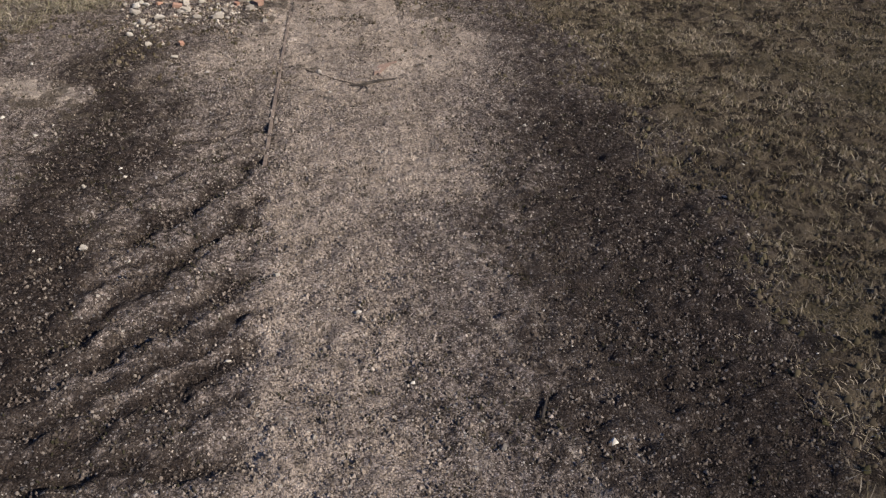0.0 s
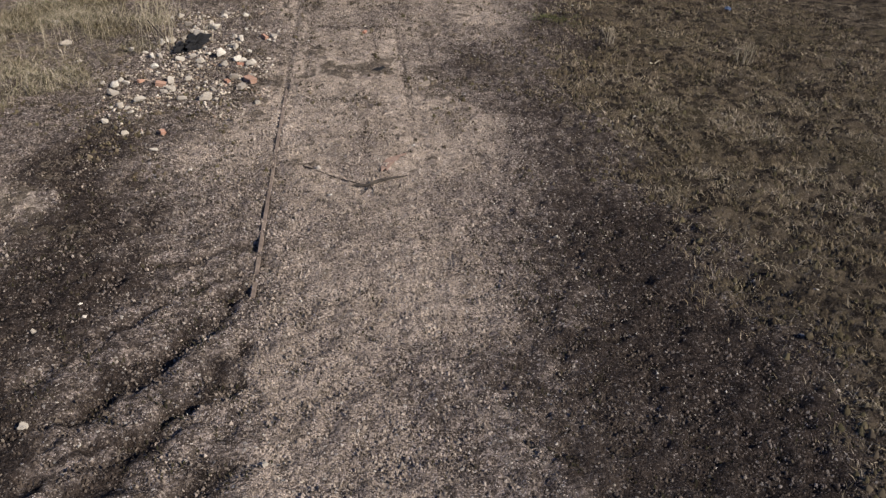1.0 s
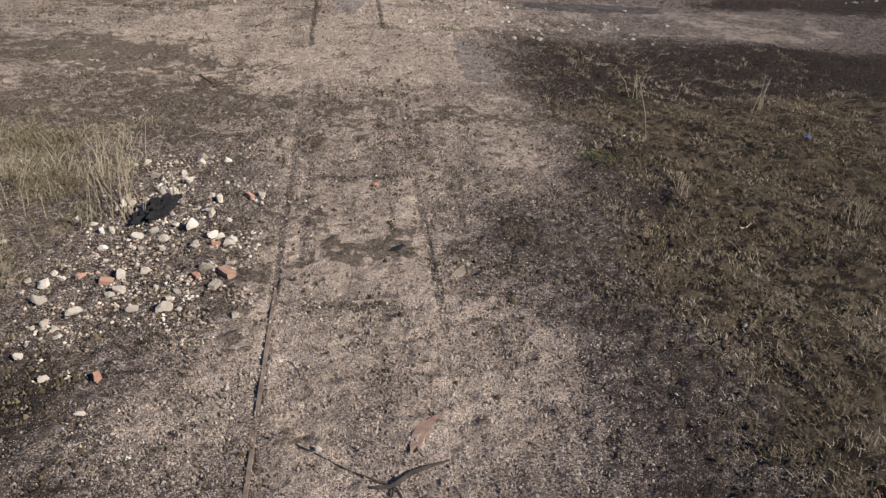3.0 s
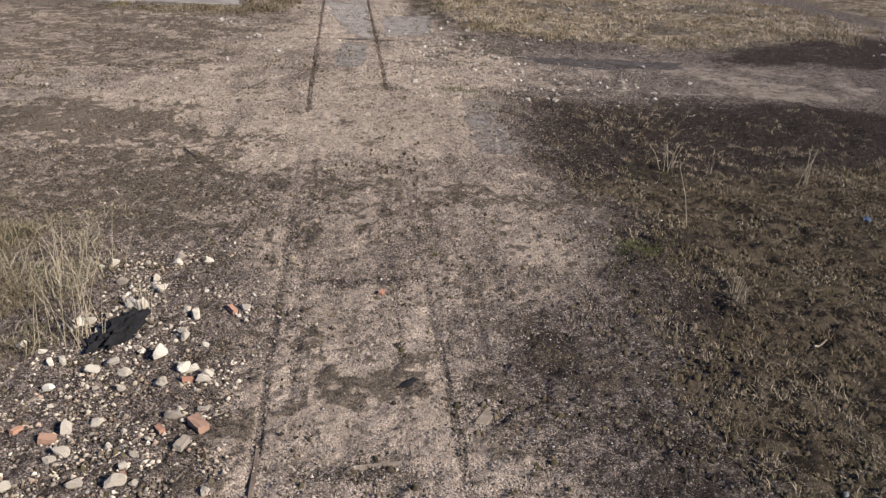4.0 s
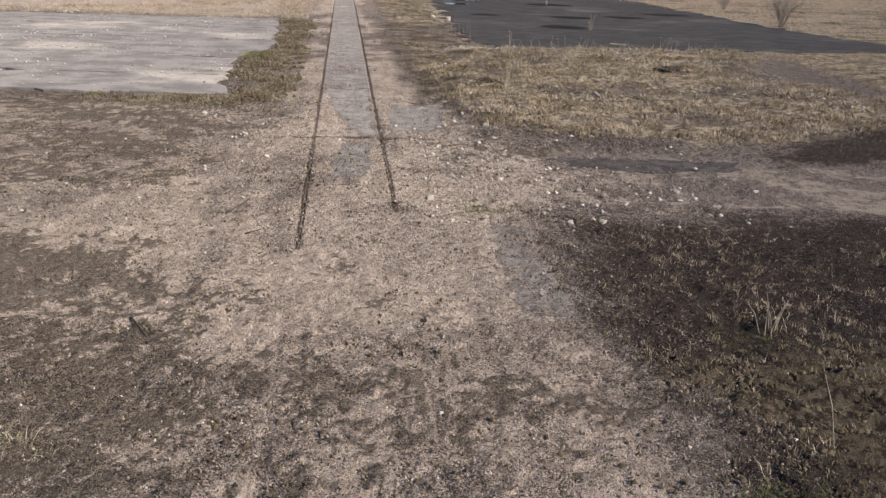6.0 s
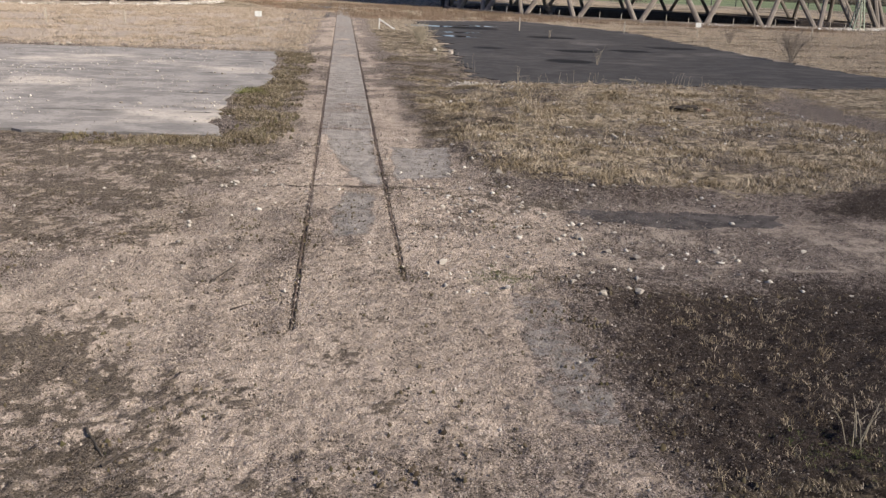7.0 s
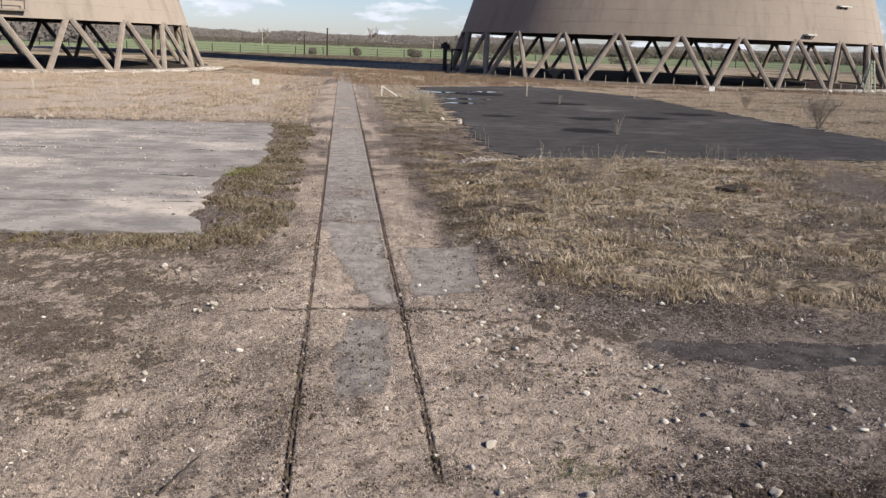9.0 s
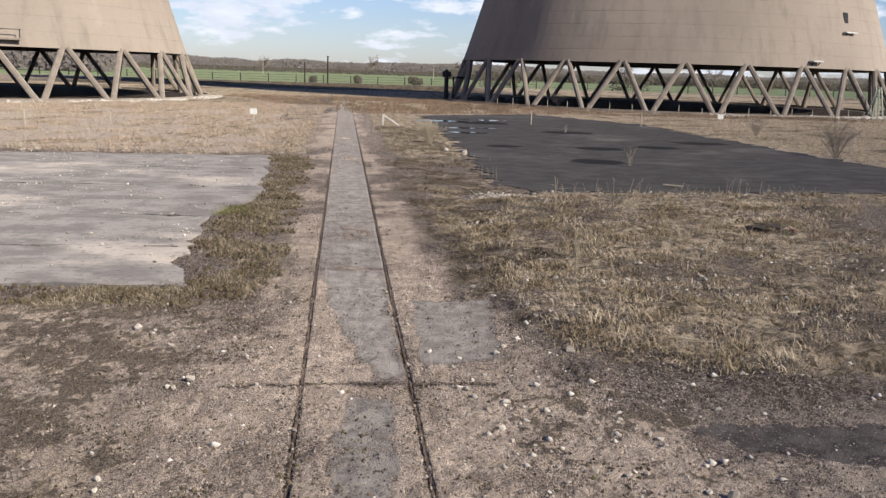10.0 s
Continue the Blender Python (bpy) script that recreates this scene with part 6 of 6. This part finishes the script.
def post(x, y, h, w=0.08, lean=0.0, mat=None, label="short pale timber post in dry grass"):
    bm = bmesh.new()
    beam(bm, (0, 0, -0.15), (lean * h, 0, h), w, w, w * 0.12)
    whole("post", bm, mat or MAT_POST, label, "post", "marker posts", m=pose(x, y, ground_at(x, y)))


for x, y, h, l in ((-21.2, 81.8, 1.05, -0.05), (-16.2, 84.0, 1.0, -0.06), (15.6, 95.2, 1.2, 0.0), (25.8, 97.2, 1.1, 0.02), (46.0, 101.0, 1.1, 0.0), (5.6, 79.0, 1.0, 0.0)):
    post(x, y, h, 0.085, l)
brace = empty("braced_post", pose(2.87, 89.7, 0))
tagged(brace, "white post with a white bar leaning from its top", "post")
bm = bmesh.new()
beam(bm, (0, 0, -0.1), (0, 0, 0.85), 0.08, 0.08, 0.01)
part("upright", bm, MAT_WHITE, brace)
bm = bmesh.new()
beam(bm, (0, -0.02, 0.78), (1.25, -0.35, 0.02), 0.07, 0.09, 0.01)
part("leaning_bar", bm, MAT_WHITE, brace)
_a0 = math.radians(-145)
for k in range(22):
    a = _a0 + k * 0.075
    x, y = 50.06 + 36.6 * math.cos(a), 161.68 + 36.6 * math.sin(a)
    post(x, y, 1.0 + 0.12 * math.sin(k * 2.3), 0.07, 0.03 * math.sin(k * 1.7), MAT_POST, "thin pale fence stake by the tower pond")
for k in range(7):
    a = math.radians(-112) + k * 0.15
    x, y = -52.49 + 37.2 * math.cos(a), 142.51 + 37.2 * math.sin(a)
    post(x, y, 0.9, 0.07, 0.03 * math.sin(k * 1.7), MAT_POST, "thin pale fence stake by the tower pond")

# heaped pale rubble along the pond of each tower
for tag, cx, cy, a0, a1, seed in (("tower_rubble", -52.49, 142.51, -115, 10, 71), ("tower_rubble", 50.06, 161.68, -100, -30, 72)):
    def near_pond(x, y, cx=cx, cy=cy, a0=a0, a1=a1):
        r = np.hypot(x - cx, y - cy)
        ang = np.degrees(np.arctan2(y - cy, x - cx))
        return (np.abs(r - 35.3) < 1.0) * (ang > a0) * (ang < a1) * ramp_np(fbm(x, y, 0.3, 3, 5), 0.3, 0.55)
    pebbles(tag, seed, 3500, (cx - 37, cx + 37, cy - 37, cy + 10), near_pond, (0.08, 0.34), per_island("pond_rubble", [(0.36, 0.32, 0.28), (0.54, 0.49, 0.43), (0.66, 0.61, 0.54), (0.24, 0.21, 0.185)]), "pale heaped rubble along the tower pond")

# steel stair by the tower and platforms on its shell
stair = empty("stair_tower", pose(67.4, 131.2, 0))
tagged(stair, "faded green steel access stair leaning to the tower", "stair")
for sx, sy in ((-0.8, -0.5), (0.8, -0.5), (-0.8, 0.5), (0.8, 0.5)):
    bm = bmesh.new()
    beam(bm, (sx, sy, -0.05), (sx * 0.2 + 0.5, sy * 0.6 + 0.7, 4.0), 0.16, 0.16, 0.01)
    part("stanchion", bm, MAT_GREENSTEEL, stair)
for k in range(9):
    t = (k + 0.5) / 9
    bm = bmesh.new()
    w = 0.8 * (1 - t * 0.8)
    beam(bm, (-w + 0.5 * t, -0.4 + 0.6 * t, 4.0 * t), (w + 0.5 * t, -0.4 + 0.6 * t, 4.0 * t), 0.3, 0.08)
    part("tread", bm, MAT_GREENSTEEL, stair)


def on_shell(cx, cy, ring, ang, z):
    r = tower_radius(z, ring)
    return cx + r * math.cos(ang), cy + r * math.sin(ang), r


ang_hole = math.radians(-61.0)
x, y, r = on_shell(50.06, 161.68, 6.05, ang_hole, 12.1)
hatch = empty("shell_hatch", pose(x, y, 12.1, 0, 0, math.degrees(ang_hole) + 90))
tagged(hatch, "dark doorway with a white platform high on the tower", "hatch")
# solid dark block on the shell; its colour stands for the unlit doorway
bm = bmesh.new()
beam(bm, (0, 0.05, -1.1), (0, 0.45, 1.2), 0.95, 0.5, 0.05, up=(0, 1, 0))
part("doorway_shade_block", bm, MAT_STEEL_AND_SHADE, hatch)
bm = bmesh.new()
beam(bm, (-1.25, -0.5, -1.35), (1.25, -0.5, -1.35), 1.1, 0.16, 0.01)
part("platform", bm, MAT_WHITE, hatch)
for s in (-0.6, 0.6):
    bm = bmesh.new()
    beam(bm, (s, -0.75, -1.4), (s, 0.1, -2.4), 0.10)
    part("bracket", bm, MAT_STEEL_AND_SHADE, hatch)
ang_lamp = math.radians(-74.5)
x, y, r = on_shell(50.06, 161.68, 6.05, ang_lamp, 6.9)
ledge = empty("wall_platform", pose(x, y, 6.9, 0, 0, math.degrees(ang_lamp) + 90))
tagged(ledge, "small white platform on brackets low on the tower", "platform")
bm = bmesh.new()
beam(bm, (-0.75, -0.45, 0.0), (0.75, -0.45, 0.0), 0.9, 0.18, 0.01)
part("deck", bm, MAT_WHITE, ledge)
for s in (-0.5, 0.5):
    bm = bmesh.new()
    beam(bm, (s, -0.7, -0.05), (s, 0.15, -0.8), 0.09)
    part("bracket", bm, MAT_STEEL_AND_SHADE, ledge)

ang_step = -0.97
x, y, r = on_shell(-52.49, 142.51, 5.36, ang_step, 6.1)
step = empty("wall_platform", pose(x, y, 6.1, 0, 0, math.degrees(ang_step) + 90))
tagged(step, "concrete walkway ledge low on the tower shell", "platform")
bm = bmesh.new()
beam(bm, (-2.4, -0.4, 0.0), (2.2, -0.4, 0.0), 0.9, 0.22, 0.02)
part("deck", bm, MAT_LEG, step)
for s in (-2.2, -0.2, 2.0):
    bm = bmesh.new()
    beam(bm, (s, -0.75, 0.1), (s, -0.75, 0.95), 0.08)
    part("railing_post", bm, MAT_STEEL_AND_SHADE, step)
bm = bmesh.new()
beam(bm, (-2.3, -0.75, 0.95), (2.1, -0.75, 0.95), 0.07)
part("handrail", bm, MAT_STEEL_AND_SHADE, step)

# dark steel standpipe at the shaded side of the tower
pipe = empty("standpipe", pose(15.2, 159.0, 0))
tagged(pipe, "dark steel standpipe with a cross head", "standpipe")
bm = bmesh.new()
tube(bm, [(0, 0, -0.1), (0, 0, 2.5), (0, 0, 4.5)], [0.34, 0.32, 0.32], 10)
part("riser", bm, MAT_STEEL_AND_SHADE, pipe)
bm = bmesh.new()
beam(bm, (-0.65, 0, 3.9), (0.65, 0, 3.9), 0.6, 0.7, 0.05)
part("cross_head", bm, MAT_STEEL_AND_SHADE, pipe)
bm = bmesh.new()
tube(bm, [(1.1, 0.4, -0.1), (1.1, 0.4, 3.4), (2.6, 1.0, 3.4)], [0.2, 0.2, 0.2], 8)
part("side_pipe", bm, MAT_STEEL_AND_SHADE, pipe)


# ---- beyond the yard: fence, poles, field hedges and trees ----
def field_fence():
    m0 = empty("field_fence", pose(0, 0, 0))
    tagged(m0, "long dark steel fence along the green field", "fence")
    me = None
    for k in range(62):
        x = -190 + k * 8.0
        if me is None:
            bm = bmesh.new()
            beam(bm, (0, 0, -0.2), (0, 0, 2.1), 0.22, 0.22)
            ob = part("fence_post", bm, MAT_STEEL_AND_SHADE, m0)
            me = ob.data
        else:
            ob = new("fence_post", me)
            ob.parent = m0
        ob.location = (x, 300 + 0.02 * x, 0)
    for z in (0.5, 1.2, 1.9):
        bm = bmesh.new()
        beam(bm, (-190, 296.2, z), (300, 306, z), 0.05, 0.05)
        part("fence_wire", bm, MAT_STEEL_AND_SHADE, m0)


field_fence()


def pole(x, y, h, r, mat, label, cross=False):
    base = empty("pole", pose(x, y, 0))
    tagged(base, label, "pole", "poles at the field")
    bm = bmesh.new()
    tube(bm, [(0, 0, -0.3), (0, 0, h)], [r, r * 0.75], 8)
    part("shaft", bm, mat, base)
    bm = bmesh.new()
    beam(bm, (-0.35, 0, h * 0.98), (0.35, 0, h * 0.98), 0.14, 0.12)
    part("cap", bm, mat, base)


pole(-4.5, 282, 7.4, 0.24, MAT_TWIG, "tall dark timber pole at the edge of the field")
pole(-11.0, 288, 5.6, 0.20, MAT_TWIG, "dark timber pole at the edge of the field")
for x, y in ((-98, 560), (-45, 560), (52, 570)):
    pole(x, y, 7.5, 0.22, MAT_POST, "pale pole far across the field")


def woods(name, seed, count, box, height, width, label, mat, clump):
    """Far hedges and woods: many thin upright twigs and leaf scraps with an uneven top."""
    rng = np.random.default_rng(seed)
    px = rng.uniform(box[0], box[1], count)
    py = rng.uniform(box[2], box[3], count)
    top = height * (0.35 + 1.0 * fbm(px, py * 0 + seed, clump, 4, seed))
    h0 = rng.uniform(0, 1, count) ** 0.8 * top
    a = rng.normal(0, 0.3, count)
    w = width * rng.uniform(0.5, 1.5, count)
    l = width * rng.uniform(0.7, 2.2, count)
    dx, dy = np.cos(a) * w, np.sin(a) * w
    jx = rng.normal(0, 0.5, count) * w
    v = np.stack([np.column_stack([px - dx, py - dy, h0]), np.column_stack([px + dx, py + dy, h0 + rng.normal(0, 0.3, count) * w]),
                  np.column_stack([px + jx, py, h0 + l])], axis=1).reshape(-1, 3)
    t = np.arange(count * 3).reshape(-1, 3)
    tagged(new(name, bulk_mesh(name, v, t, mat)), label, "trees", kind="stuff")


# twig browns lifted for distance haze, which is put into the base colour
MAT_WOODS = per_island("hazed_winter_woods", [(0.19, 0.165, 0.150), (0.23, 0.20, 0.18), (0.20, 0.175, 0.160), (0.25, 0.22, 0.20), (0.18, 0.165, 0.14)], patch=(0.85, 0.85, 0.85))
MAT_HEDGE = per_island("hazed_hedge", [(0.105, 0.100, 0.076), (0.15, 0.132, 0.100), (0.12, 0.102, 0.082), (0.18, 0.158, 0.124)], patch=(0.8, 0.8, 0.8))
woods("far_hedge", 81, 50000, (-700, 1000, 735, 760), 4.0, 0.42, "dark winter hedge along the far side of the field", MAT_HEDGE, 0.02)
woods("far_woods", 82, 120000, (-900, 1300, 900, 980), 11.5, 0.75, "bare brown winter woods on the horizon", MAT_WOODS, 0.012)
for _k, (_x0, _x1, _h) in enumerate(((19, 23, 2.2), (40, 52, 2.6), (-10, -8, 1.6), (3, 5, 1.8), (80, 92, 2.4))):
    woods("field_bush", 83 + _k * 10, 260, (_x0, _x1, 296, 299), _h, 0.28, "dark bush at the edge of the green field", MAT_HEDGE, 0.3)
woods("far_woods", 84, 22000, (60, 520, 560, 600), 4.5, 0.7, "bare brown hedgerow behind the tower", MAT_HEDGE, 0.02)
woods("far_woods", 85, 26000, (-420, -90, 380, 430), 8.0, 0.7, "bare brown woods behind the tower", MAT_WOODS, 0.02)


def tree(x, y, height, width, seed):
    rng = random.Random(seed)
    base = empty("tree", pose(x, y, 0))
    tagged(base, "bare winter tree standing above the far hedge", "tree", "far trees")
    trunk, crown = bmesh.new(), bmesh.new()
    tube(trunk, [(0, 0, -0.3), (0.1, 0, height * 0.4), (0, 0.1, height * 0.8)], [0.045 * height, 0.03 * height, 0.01 * height], 7)
    for _ in range(14):
        a = rng.uniform(0, 2 * math.pi)
        z0 = height * rng.uniform(0.25, 0.6)
        end = Vector((math.cos(a) * width / 2 * rng.uniform(0.5, 1), math.sin(a) * width / 2 * rng.uniform(0.5, 1), height * rng.uniform(0.55, 1.0)))
        tube(trunk, [(0, 0, z0), end * 0.55 + Vector((0, 0, z0 * 0.4)), end], [0.018 * height, 0.011 * height, 0.004 * height], 5)
        for _k in range(26):
            p = end * rng.uniform(0.6, 1.0) + Vector((0, 0, z0 * 0.2))
            q = p + Vector((rng.gauss(0, 0.09), rng.gauss(0, 0.09), rng.gauss(0.03, 0.06))) * height
            tube(crown, [p, q], [0.007 * height, 0.003 * height], 3)
    part("trunk", trunk, MAT_BUSH, base)
    part("crown", crown, MAT_BUSH, base)


for k, (x, y, h, w) in enumerate(((26, 880, 15, 13), (122, 850, 16, 19), (104, 860, 14, 16), (150, 870, 13, 12), (-70, 880, 12, 16), (250, 850, 14, 16), (330, 840, 13, 18), (420, 860, 14, 20), (-160, 880, 14, 22))):
    tree(x, y, h, w, 200 + k)
